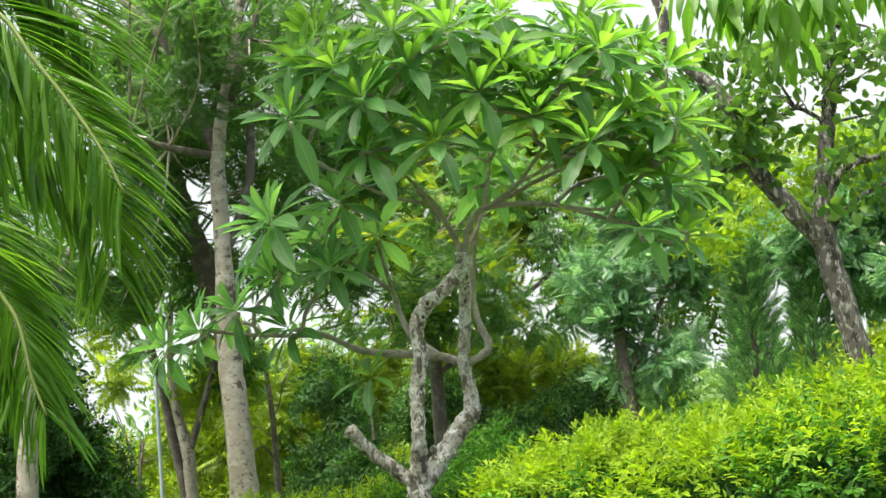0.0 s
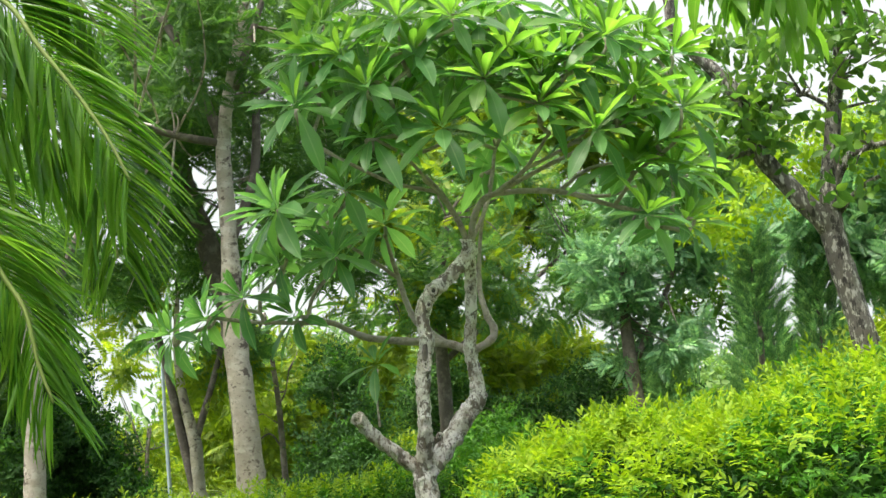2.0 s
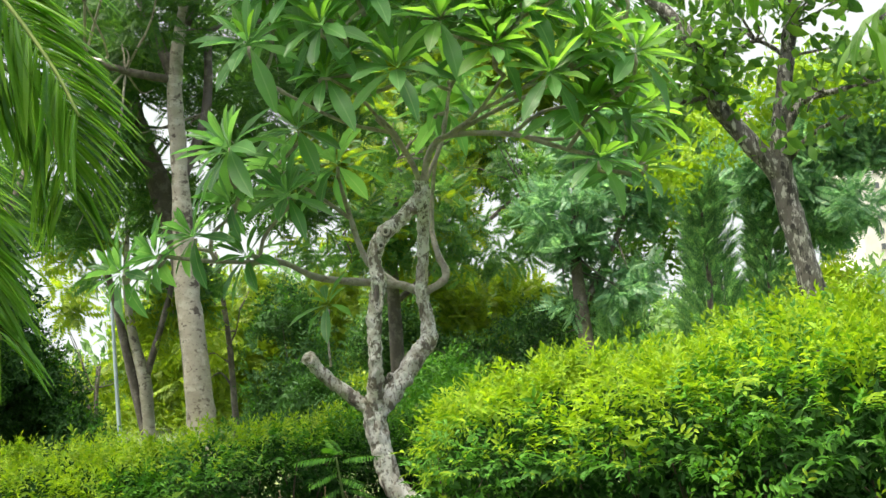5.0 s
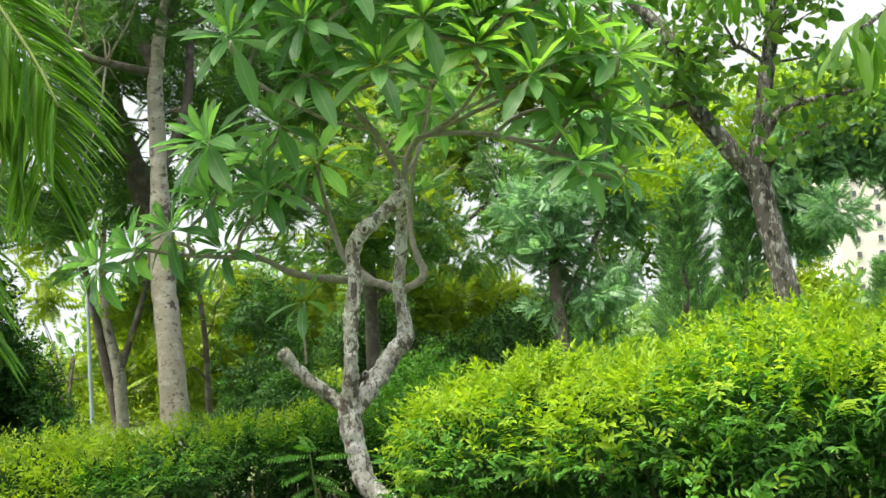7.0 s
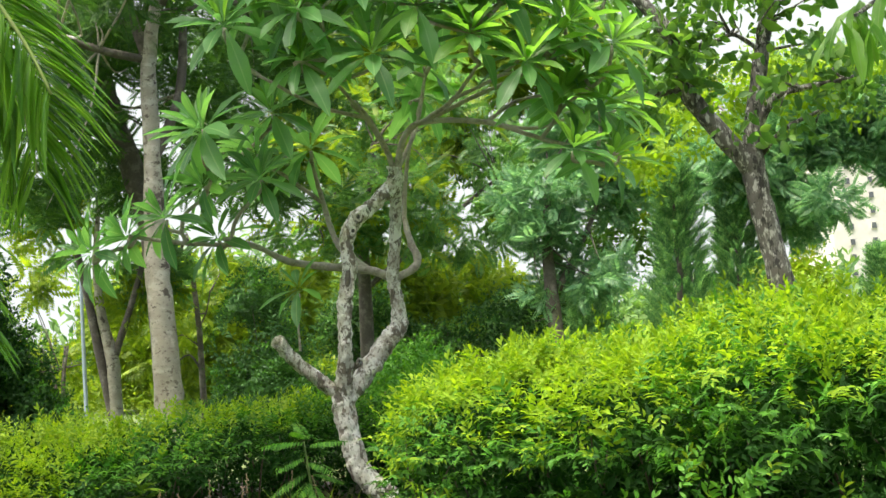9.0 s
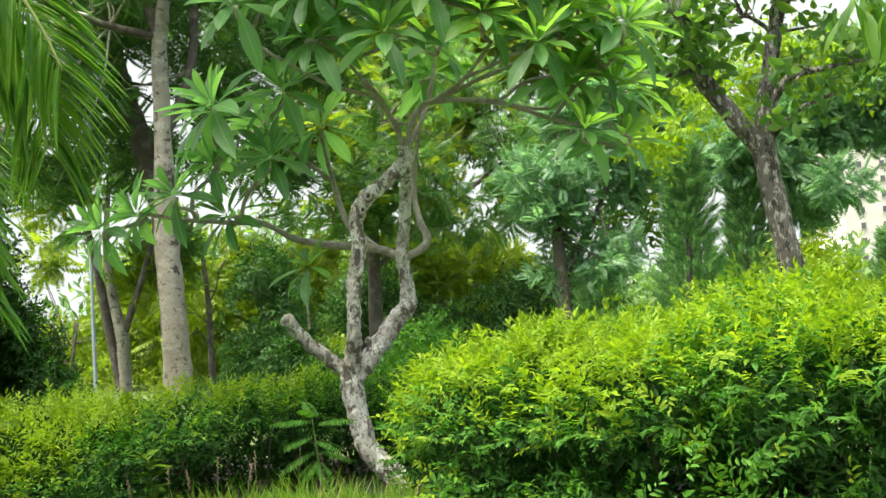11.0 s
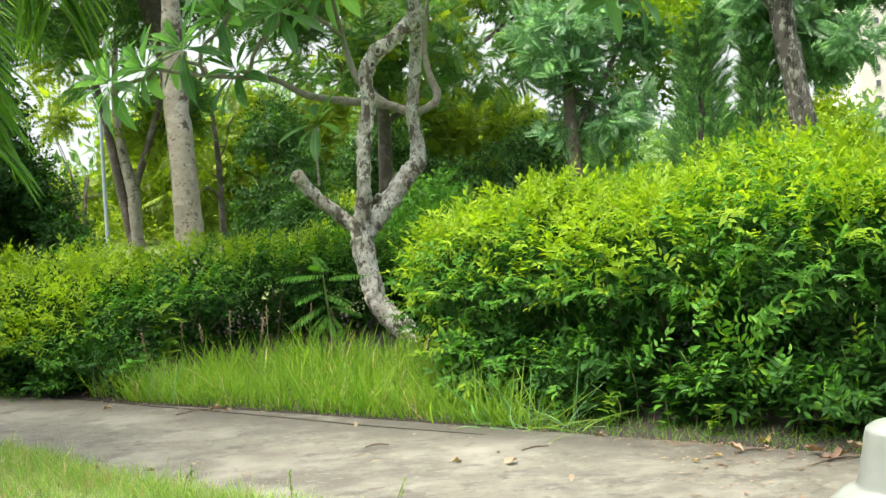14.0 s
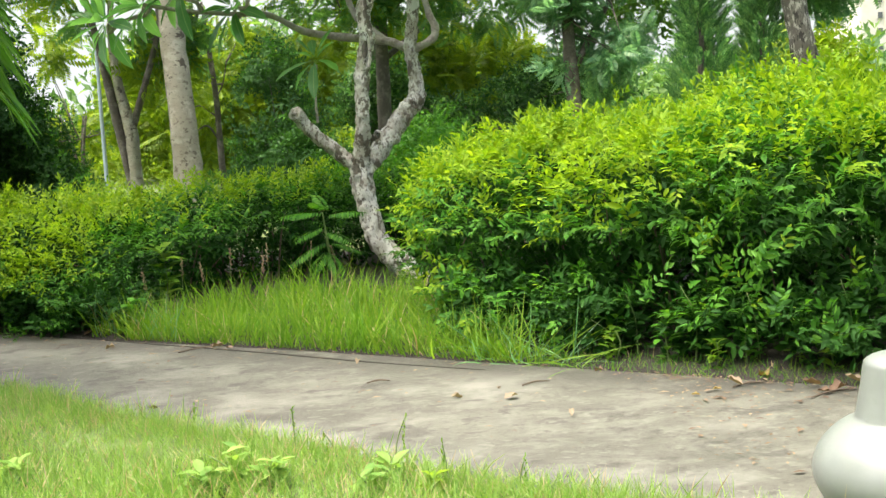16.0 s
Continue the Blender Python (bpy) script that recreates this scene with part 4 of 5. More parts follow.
def frond(points, seed, length=0.52, hang=0.5, spread=1.0):
    rng = np.random.default_rng(seed)
    rachis = limb("frond", [(*p, 0.016 - 0.011 * i / len(points)) for i, p in enumerate(points)], M_RACHIS, palm, seg=6, steps=6)
    line = smooth_line([(*p, 0) for p in points], 40)[:, :3]
    tan = unit(np.gradient(line, axis=0))
    dist = np.concatenate([[0], np.cumsum(np.linalg.norm(np.diff(line, axis=0), axis=1))])
    s = np.arange(0.12 * dist[-1], dist[-1], 0.019)
    c = np.stack([np.interp(s, dist, line[:, k]) for k in range(3)], 1)
    tg = np.stack([np.interp(s, dist, tan[:, k]) for k in range(3)], 1)
    side = unit(np.cross(tg, (0.0, -1.0, 0.35)))
    pos, ahead, up, size = [], [], [], []
    rel = s / dist[-1]
    for sg in (1, -1):
        fwd = 0.95 + 0.5 * rel[:, None]
        a = unit(tg * fwd + sg * side * spread + (0, 0, -hang * 0.4) + rng.normal(size=tg.shape) * 0.09)
        pos.append(c)
        ahead.append(a)
        up.append(unit(np.cross(a, np.cross((0, 0, 1.0), a)) + rng.normal(size=tg.shape) * 0.25 + (0, -0.3, 0)))
        size.append(1.1 * length * (0.55 + 0.45 * np.sin(np.pi * np.clip(0.2 + 0.7 * rel, 0, 1))) * rng.uniform(0.85, 1.12, len(rel)))
    v, t, uv = scatter(LEAFLET, np.concatenate(pos), np.concatenate(ahead), np.concatenate(up), np.concatenate(size))
    tagged(part("foliage", raw_mesh("foliage", v, t, [M_PALM], uv=uv), rachis), kind="stuff")


TOP = (-2.85, 5.6, 2.65)
frond([TOP, (-2.45, 5.5, 3.2), (-2.05, 5.42, 3.3), (-1.81, 5.4, 3.14), (-1.68, 5.4, 2.93), (-1.54, 5.4, 2.72), (-1.41, 5.4, 2.49), (-1.33, 5.4, 2.3)], 61, 0.5, 0.35)
frond([TOP, (-2.5, 5.6, 2.98), (-2.15, 5.6, 2.92), (-1.91, 5.6, 2.78), (-1.72, 5.6, 2.63), (-1.53, 5.6, 2.36), (-1.48, 5.6, 2.15), (-1.46, 5.6, 2.0)], 62, 0.5, 0.7)
frond([TOP, (-2.4, 5.5, 3.4), (-2.0, 5.5, 3.5), (-1.75, 5.5, 3.4), (-1.55, 5.5, 3.2), (-1.42, 5.5, 2.98)], 63, 0.48, 0.3)
frond([TOP, (-2.4, 5.8, 2.6), (-2.12, 5.9, 2.3), (-2.0, 5.9, 1.95), (-1.93, 5.9, 1.6)], 64, 0.5, 0.9)
frond([TOP, (-2.4, 5.4, 2.5), (-2.0, 5.3, 2.15), (-1.85, 5.3, 1.91), (-1.78, 5.3, 1.77), (-1.74, 5.3, 1.55), (-1.69, 5.3, 1.39)], 65, 0.44, 0.85)
for k, (dx, dy) in enumerate([(-1.0, 0.2), (-0.8, -0.8), (-0.3, 1.2), (-0.6, 0.9), (0.1, -1.2)]):
    frond([TOP, (-2.85 + dx * 0.45, 5.6 + dy * 0.45, 3.15), (-2.85 + dx * 0.95, 5.6 + dy * 0.95, 3.05), (-2.85 + dx * 1.3, 5.6 + dy * 1.3, 2.4)], 66 + k, 0.5, 0.7)


# ---- trees behind ----
def tree(name, label, limbs, bark, crowns, seed, twig_count=0, rough=0.08, category="tree"):
    """limbs: rows of x, y, z, radius, the first one the trunk; crowns: (blobs, count, shape, size, material)."""
    root = thing(name, label, category)
    for i, pts in enumerate(limbs):
        limb("trunk" if i == 0 else "branch", pts, bark if i == 0 or bark is not M_BARK_P else M_BARK_B, root, seg=14 if i == 0 else 9, steps=8, rough=rough, freq=7)
    ends = [p[:3] for pts in limbs for p in pts[len(pts) // 2:]]
    if twig_count:
        twigs_to("branchwork", root, np.random.default_rng(seed + 500), [b for c in crowns for b in c[0]], ends, twig_count, bark, 0.018)
    for k, (blobs, count, shape, size, mat) in enumerate(crowns):
        tagged(crown("crown", root, blobs, count, shape, size, mat, seed + k), kind="stuff")
    return root


# the second crown and the blob at y 11.5 are unseen, added for shade
tree("feathery_tree", "tall tree with a pale smooth trunk and fine feathery foliage", [
    [(-2.75, 16, -0.2, 0.189), (-2.74, 16, 1.15, 0.163), (-2.78, 16, 2.34, 0.142), (-2.75, 16, 3.62, 0.107), (-2.73, 16, 4.71, 0.099), (-2.61, 16, 5.4, 0.077), (-2.34, 16, 6.4, 0.069), (-2.19, 16, 7.5, 0.043)],
    [(-2.72, 16, 4.8, 0.077), (-3.04, 16, 5.78, 0.065), (-3.36, 16, 6.49, 0.052), (-3.9, 16, 7.08, 0.034)],
    [(-2.72, 16, 4.8, 0.052), (-3.28, 15.8, 4.93, 0.05), (-3.72, 15.6, 5.09, 0.03)],
    [(-2.52, 16, 5.5, 0.060), (-2.2, 16, 6.29, 0.047), (-1.93, 16, 6.94, 0.026)],
    [(-2.74, 16, 3.5, 0.060), (-2.4, 16.2, 4.4, 0.06), (-2.3, 16.3, 5.4, 0.05)],
    [(-2.6, 16, 5.4, 0.034), (-1.6, 16.5, 5.6, 0.03), (-0.6, 17, 5.9, 0.02)],
], M_BARK_P, [([(-3.13, 15.8, 6.02, 1.36, 0.95), (-1.71, 16.4, 6.91, 1.83, 0.8), (-2.21, 17.4, 4.6, 1.4, 0.97), (-0.49, 18.2, 5.6, 1.3, 1.3), (-3.74, 16.4, 4.5, 0.8, 0.8), (-3.36, 17.8, 6.71, 1.00, 0.70), (-3.84, 18.2, 5.77, 0.90, 0.60), (-3.0, 11.5, 6.6, 1.6, 0.6), (-4.7, 16.2, 3.3, 0.8, 0.7), (-5.5, 16.2, 3.2, 0.8, 0.8)], 7200, FEATHER, 0.31, M_FEATHER), ([(-1.6, 8.6, 5.6, 1.4, 0.4), (-2.8, 9.0, 5.9, 1.3, 0.4), (-1.0, 9.8, 5.9, 1.2, 0.4), (-3.2, 8.2, 5.6, 1.2, 0.4)], 1800, FEATHER, 0.42, M_FEATHER)], 100, 60, rough=0.13)
tree("feathery_tree", "darker leaning tree with fine feathery foliage behind", [
    [(-3.02, 17.5, -0.2, 0.15), (-3.05, 17.5, 1.6, 0.14), (-3.1, 17.5, 2.8, 0.14), (-3.3, 17.5, 3.7, 0.16), (-3.54, 17.5, 4.54, 0.14), (-3.7, 17.5, 5.52, 0.12), (-3.88, 17.5, 6.35, 0.1), (-4.04, 17.5, 7.35, 0.08)],
    [(-3.7, 17.5, 5.5, 0.06), (-3.2, 17.5, 5.7, 0.05), (-2.9, 17.5, 5.4, 0.03)],
    [(-3.4, 17.5, 4.0, 0.06), (-4.2, 17.6, 4.4, 0.04), (-4.9, 17.7, 4.6, 0.03)],
], M_BARK_B, [([(-3.43, 18, 3.7, 0.9, 0.6), (-4.5, 17.2, 5.84, 1.1, 1.45), (-4.8, 18, 4.0, 0.9, 0.8), (-1.35, 18.5, 3.3, 0.7, 0.4), (-4.0, 18.8, 7.1, 1.5, 1.0), (-5.2, 18.8, 7.0, 1.2, 1.1), (-2.7, 18.8, 7.6, 1.4, 0.9), (-5.9, 18.8, 5.8, 1.0, 1.2), (-3.5, 18.8, 6.0, 1.0, 0.8), (-2.29, 18.5, 4.24, 0.70, 0.60), (-1.22, 18.8, 3.58, 0.80, 0.50), (-3.53, 18.8, 4.61, 0.60, 0.90), (-2.88, 19.0, 3.76, 0.50, 0.60)], 3600, FEATHER, 0.35, M_FEATHER)], 110, 40)
tree("twin_stemmed_tree", "slender twin-stemmed tree with thin bare stems", [
    [(-4.0, 19, -0.2, 0.11), (-4.02, 19, 0.5, 0.1), (-4.02, 19, 1.08, 0.1), (-4.14, 19, 1.75, 0.07), (-4.18, 19, 2.5, 0.05), (-4.1, 19, 3.3, 0.03)],
    [(-4.03, 19, 0.1, 0.08), (-4.21, 19, 1.26, 0.07), (-4.36, 19, 2.26, 0.055), (-4.5, 19, 3.0, 0.04), (-4.7, 19, 3.8, 0.03)],
    [(-4.02, 19, 1.08, 0.06), (-3.77, 19, 1.72, 0.05), (-3.53, 19, 2.4, 0.04), (-3.4, 19, 3.0, 0.03)],
], M_BARK_P, [([(-4.2, 19.3, 3.2, 1.0, 0.7), (-3.5, 19.5, 2.5, 0.5, 0.5)], 420, PINNATE, 0.4, M_PINNATE), ([(-3.6, 19.5, 1.9, 0.5, 0.5), (-5.0, 19.6, 3.3, 0.5, 0.4)], 200, PINNATE, 0.4, M_SUNNY)], 120, 14)
tree("slender_tree", "slender dark-stemmed young tree with drooping side twigs", [
    [(-2.96, 20.5, -0.1, 0.055), (-2.96, 20.5, 0.8, 0.05), (-2.96, 20.5, 1.42, 0.045), (-2.99, 20.5, 2.0, 0.04), (-3.06, 20.5, 3.0, 0.02)],
    [(-2.96, 20.5, 0.82, 0.018), (-3.12, 20.4, 1.08, 0.014), (-3.33, 20.3, 0.98, 0.008)],
    [(-2.96, 20.5, 1.2, 0.016), (-3.2, 20.4, 1.4, 0.012), (-3.36, 20.4, 1.34, 0.007)],
    [(-2.97, 20.5, 1.5, 0.016), (-2.84, 20.5, 1.72, 0.012), (-2.74, 20.4, 2.05, 0.008)],
], M_BARK_B, [([(-3.05, 20.6, 2.5, 0.6, 0.5), (-3.3, 20.6, 1.7, 0.35, 0.25)], 110, PINNATE, 0.36, M_SUNNY)], 125, 8)
tree("pale_trunk_tree", "straight pale trunk half hidden by palm fronds", [
    [(-4.78, 14, -0.2, 0.125), (-4.73, 14, 0.73, 0.12), (-4.69, 14, 1.45, 0.11), (-4.69, 14, 2.25, 0.1), (-4.8, 14, 3.4, 0.08)],
    [(-4.69, 14, 2.4, 0.06), (-4.3, 14.2, 3.2, 0.04), (-3.9, 14.4, 4.2, 0.03)],
], M_BARK_P, [([(-4.9, 14.4, 3.6, 0.9, 0.8), (-5.4, 14.5, 2.6, 0.7, 0.7)], 700, FEATHER, 0.4, M_FEATHER)], 130, 12)
tree("round_leaved_tree", "mottled dark-barked tree forking above the hedge, with oval leaves", [
    [(3.76, 11.5, -0.1, 0.146), (3.68, 11.5, 0.7, 0.123), (3.58, 11.5, 1.44, 0.112), (3.47, 11.5, 2.06, 0.106), (3.43, 11.5, 2.48, 0.101), (3.48, 11.5, 2.94, 0.081), (3.60, 11.5, 3.5, 0.069), (3.67, 11.5, 3.8, 0.067)],
    [(3.66, 11.5, 3.7, 0.050), (3.78, 11.5, 4.45, 0.039), (3.94, 11.5, 4.97, 0.028)],
    [(3.44, 11.5, 2.4, 0.101), (3.16, 11.5, 2.77, 0.090), (2.86, 11.5, 3.22, 0.078), (2.73, 11.5, 3.76, 0.067), (2.28, 11.5, 4.34, 0.056), (2.23, 11.5, 4.72, 0.050), (2.11, 11.5, 5.06, 0.045)],
    [(3.48, 11.5, 2.8, 0.056), (3.65, 11.4, 3.05, 0.039), (3.85, 11.3, 3.1, 0.028), (4.20, 11.1, 3.12, 0.020)],
    [(3.46, 11.5, 2.5, 0.028), (3.70, 11.4, 2.75, 0.022), (4.05, 11.3, 2.9, 0.016)],
    [(2.86, 11.5, 3.2, 0.028), (2.60, 11.4, 3.15, 0.022), (2.35, 11.3, 3.1, 0.013)],
    [(3.60, 11.5, 3.5, 0.022), (3.30, 11.4, 3.65, 0.018), (2.95, 11.3, 3.5, 0.011)],
], M_BARK_D, [([(3.89, 11.2, 3.95, 0.36, 0.36), (3.73, 11.4, 4.3, 0.5, 0.3), (3.2, 11.5, 3.4, 0.45, 0.3), (2.7, 11.4, 3.45, 0.3, 0.4), (3.9, 11.2, 3.2, 0.42, 0.3), (3.63, 11.3, 2.8, 0.35, 0.22), (2.3, 11.6, 4.1, 0.35, 0.4), (4.4, 11.2, 3.7, 0.5, 0.7), (2.9, 11.4, 4.3, 0.5, 0.25), (2.45, 11.4, 4.0, 0.45, 0.5), (2.6, 11.4, 3.55, 0.35, 0.35), (3.2, 11.4, 4.0, 0.4, 0.35)], 340, twig_shape(3, leaf_shape(0.52, 5, 0.55, 0.15, 0.25), 0.62, 60), 0.26, M_BROAD)], 140, 60, rough=0.16)
tree("spreading_tree", "broad tree with layered sprays of small leaflets", [
    [(-0.35, 20.3, -0.2, 0.12), (-0.32, 20.3, 1.4, 0.11), (-0.25, 20.3, 2.8, 0.08), (0.0, 20.3, 4.2, 0.05)],
    [(-0.3, 20.3, 1.9, 0.05), (0.9, 20.7, 2.8, 0.04), (2.0, 21, 3.6, 0.03)],
    [(-0.3, 20.3, 2.2, 0.04), (-0.6, 20.1, 2.7, 0.03), (-1.0, 19.8, 3.0, 0.02)],
], M_BARK_B, [([(0.33, 20, 3.11, 1.32, 0.7), (-0.82, 19.5, 2.9, 0.94, 0.5), (1.34, 21, 2.95, 1.11, 0.7), (2.09, 21, 3.77, 1.2, 0.74), (1.0, 21, 4.6, 1.6, 0.8)], 2400, PINNATE, 0.3, M_PINNATE), ([(0.33, 20, 3.2, 1.3, 0.8), (-0.82, 19.5, 2.9, 0.94, 0.6), (0.8, 20.5, 4.5, 1.5, 0.8)], 200, PINNATE, 0.42, M_SUNNY)], 150, 30)
tree("spreading_tree", "broad tree with dense blue-green compound leaves", [
    [(2.28, 17, -0.2, 0.11), (2.22, 17, 1.2, 0.1), (2.2, 17, 2.2, 0.07), (2.3, 17, 3.2, 0.04)],
    [(2.3, 17, 1.6, 0.05), (2.8, 17.2, 2.4, 0.035), (3.1, 17.4, 3.0, 0.02)],
], M_BARK_B, [([(2.44, 16.7, 1.96, 0.8, 0.6), (2.23, 17, 2.77, 0.7, 0.52), (3.01, 17.5, 2.9, 0.7, 0.61), (2.9, 17.4, 3.7, 0.8, 0.5)], 2600, PINNATE, 0.24, M_PINNATE_BLUE)], 160, 24)
tree("spreading_tree", "tree with dense compound leaves beside the pale building", [
    [(7.9, 17.5, -0.2, 0.15), (7.8, 17.5, 1.6, 0.12), (7.2, 17.4, 3.0, 0.08)],
    [(7.2, 17.4, 3.0, 0.06), (6.3, 17.3, 3.5, 0.05), (5.4, 17.2, 3.6, 0.03)],
], M_BARK_B, [([(5.2, 17, 3.1, 0.75, 0.75), (5.6, 17, 3.9, 0.8, 0.6), (6.6, 17, 3.9, 0.9, 0.7), (4.57, 19, 3.33, 0.75, 0.58), (6.24, 17.2, 3.15, 0.55, 0.42), (5.82, 17.2, 2.68, 0.45, 0.42), (6.65, 17.2, 3.43, 0.60, 0.35), (5.58, 17.4, 2.22, 0.30, 0.35), (6.20, 17.4, 2.64, 0.28, 0.28), (6.35, 17.2, 2.85, 0.42, 0.35), (6.15, 17.2, 2.55, 0.32, 0.22), (6.75, 17.2, 2.95, 0.45, 0.3), (5.75, 17.3, 3.3, 0.5, 0.35), (5.95, 17.2, 2.95, 0.5, 0.35), (6.6, 17.2, 3.15, 0.5, 0.35), (6.8, 19.0, 2.7, 0.4, 0.3), (5.55, 15.5, 2.42, 0.3, 0.25), (5.8, 15.5, 2.75, 0.3, 0.25), (6.5, 19.0, 2.4, 0.3, 0.25)], 6400, PINNATE, 0.27, M_PINNATE_BLUE)], 170, 24)
tree("broad_leaved_tree", "light green broad-leaved tree behind the forked trunk", [
    [(4.6, 19.5, -0.2, 0.13), (4.6, 19.5, 2.0, 0.1), (4.4, 19.5, 3.6, 0.06)],
    [(4.6, 19.5, 2.4, 0.05), (5.1, 19.6, 3.6, 0.04), (5.3, 19.6, 4.4, 0.02)],
], M_BARK_B, [([(4.94, 20, 4.3, 1.0, 0.8), (3.76, 19, 4.1, 0.7, 0.8), (3.4, 19.5, 3.3, 0.6, 0.5), (3.6, 19.5, 2.4, 0.5, 0.4)], 1000, CLUMP, 0.3, M_BROAD), ([(4.89, 15, 3.8, 0.75, 0.4), (5.6, 15, 3.9, 0.55, 0.6), (4.16, 15.5, 3.59, 0.60, 0.35), (3.53, 15.5, 3.03, 0.50, 0.30)], 420, CLUMP, 0.26, M_HEDGE_YOUNG_LIT), ([(4.3, 20.4, 3.4, 0.9, 0.7), (5.6, 20.4, 4.3, 0.9, 0.7), (6.5, 20.2, 4.6, 0.7, 0.5)], 900, CLUMP, 0.26, M_SUNNY)], 180, 24)


def shrub(name, label, blobs, count, shape, size, mat, seed, foot, twigs=14, category="shrub", bark=None, second=None):
    root = thing(name, label, category)
    rng = np.random.default_rng(seed)
    for k in range(3):
        a = k * 2.1 + seed
        limb("stem", [(foot[0], foot[1], -0.1, 0.05), (foot[0] + 0.12 * math.cos(a), foot[1] + 0.1 * math.sin(a), foot[2] * 0.6, 0.035), (foot[0] + 0.3 * math.cos(a), foot[1] + 0.2 * math.sin(a), foot[2], 0.02)], bark or M_BARK_B, root, seg=7, steps=5)
    twigs_to("branchwork", root, rng, blobs, [(foot[0], foot[1], foot[2] * 0.7)], twigs, bark or M_BARK_B, 0.014)
    tagged(crown("crown", root, blobs, count, shape, size, mat, seed + 1, gap=-0.3), kind="stuff")
    if second:
        tagged(crown("crown", root, blobs, second[0], shape, size, second[1], seed + 2, gap=-0.1), kind="stuff")
    return root


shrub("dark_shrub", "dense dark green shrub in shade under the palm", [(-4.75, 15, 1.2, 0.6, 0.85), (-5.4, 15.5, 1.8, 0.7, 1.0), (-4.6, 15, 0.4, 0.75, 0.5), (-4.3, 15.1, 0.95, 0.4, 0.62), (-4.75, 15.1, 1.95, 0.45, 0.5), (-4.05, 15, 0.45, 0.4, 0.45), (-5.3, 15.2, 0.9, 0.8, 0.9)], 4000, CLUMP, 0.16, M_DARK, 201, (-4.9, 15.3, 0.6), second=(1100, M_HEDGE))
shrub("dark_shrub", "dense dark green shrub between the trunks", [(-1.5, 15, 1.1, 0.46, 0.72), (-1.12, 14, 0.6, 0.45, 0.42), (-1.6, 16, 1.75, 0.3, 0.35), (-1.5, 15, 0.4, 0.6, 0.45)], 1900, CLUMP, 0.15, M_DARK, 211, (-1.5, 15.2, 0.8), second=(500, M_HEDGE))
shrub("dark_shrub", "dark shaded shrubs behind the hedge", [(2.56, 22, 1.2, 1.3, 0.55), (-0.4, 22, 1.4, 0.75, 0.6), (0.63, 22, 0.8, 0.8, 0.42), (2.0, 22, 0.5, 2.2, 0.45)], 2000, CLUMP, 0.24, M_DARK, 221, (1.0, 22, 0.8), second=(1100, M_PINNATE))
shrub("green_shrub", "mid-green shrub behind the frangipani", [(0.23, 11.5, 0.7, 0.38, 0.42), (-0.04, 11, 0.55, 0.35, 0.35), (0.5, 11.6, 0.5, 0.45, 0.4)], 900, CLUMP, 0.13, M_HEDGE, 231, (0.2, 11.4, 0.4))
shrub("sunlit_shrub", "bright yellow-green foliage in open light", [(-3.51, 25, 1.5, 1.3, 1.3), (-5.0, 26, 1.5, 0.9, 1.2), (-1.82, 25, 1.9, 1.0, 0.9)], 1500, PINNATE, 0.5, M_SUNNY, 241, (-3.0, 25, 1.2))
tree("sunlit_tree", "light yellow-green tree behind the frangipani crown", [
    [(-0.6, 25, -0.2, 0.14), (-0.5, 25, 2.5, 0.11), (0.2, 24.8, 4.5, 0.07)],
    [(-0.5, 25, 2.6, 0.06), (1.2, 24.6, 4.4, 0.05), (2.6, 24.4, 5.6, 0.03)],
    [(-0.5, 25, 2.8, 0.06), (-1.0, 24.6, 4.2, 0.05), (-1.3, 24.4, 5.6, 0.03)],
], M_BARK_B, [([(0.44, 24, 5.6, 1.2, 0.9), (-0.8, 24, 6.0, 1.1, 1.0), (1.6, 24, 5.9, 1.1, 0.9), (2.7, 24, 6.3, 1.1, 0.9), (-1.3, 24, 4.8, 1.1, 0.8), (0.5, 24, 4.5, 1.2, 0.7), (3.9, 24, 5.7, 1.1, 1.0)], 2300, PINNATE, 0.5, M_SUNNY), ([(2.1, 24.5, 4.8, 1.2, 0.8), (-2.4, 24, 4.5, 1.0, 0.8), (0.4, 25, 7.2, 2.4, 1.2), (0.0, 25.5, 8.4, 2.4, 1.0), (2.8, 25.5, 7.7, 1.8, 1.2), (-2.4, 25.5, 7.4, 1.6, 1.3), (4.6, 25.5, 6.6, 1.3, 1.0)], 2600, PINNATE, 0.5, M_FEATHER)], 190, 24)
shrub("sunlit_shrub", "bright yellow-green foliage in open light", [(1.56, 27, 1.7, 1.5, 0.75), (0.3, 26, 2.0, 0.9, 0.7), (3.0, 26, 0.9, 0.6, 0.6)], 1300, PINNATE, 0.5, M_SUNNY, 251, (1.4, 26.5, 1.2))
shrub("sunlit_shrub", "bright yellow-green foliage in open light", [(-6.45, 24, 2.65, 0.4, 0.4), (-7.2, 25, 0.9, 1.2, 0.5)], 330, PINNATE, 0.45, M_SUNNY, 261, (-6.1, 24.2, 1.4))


shrub("sunlit_shrub", "young bright yellow-green leaves rising behind the hedge", [(4.15, 13.0, 1.62, 0.24, 0.24), (4.2, 13.0, 1.3, 0.28, 0.24), (4.2, 13.2, 0.8, 0.35, 0.45)], 330, CLUMP, 0.2, M_SUNNY, 271, (4.33, 13.1, 0.8))


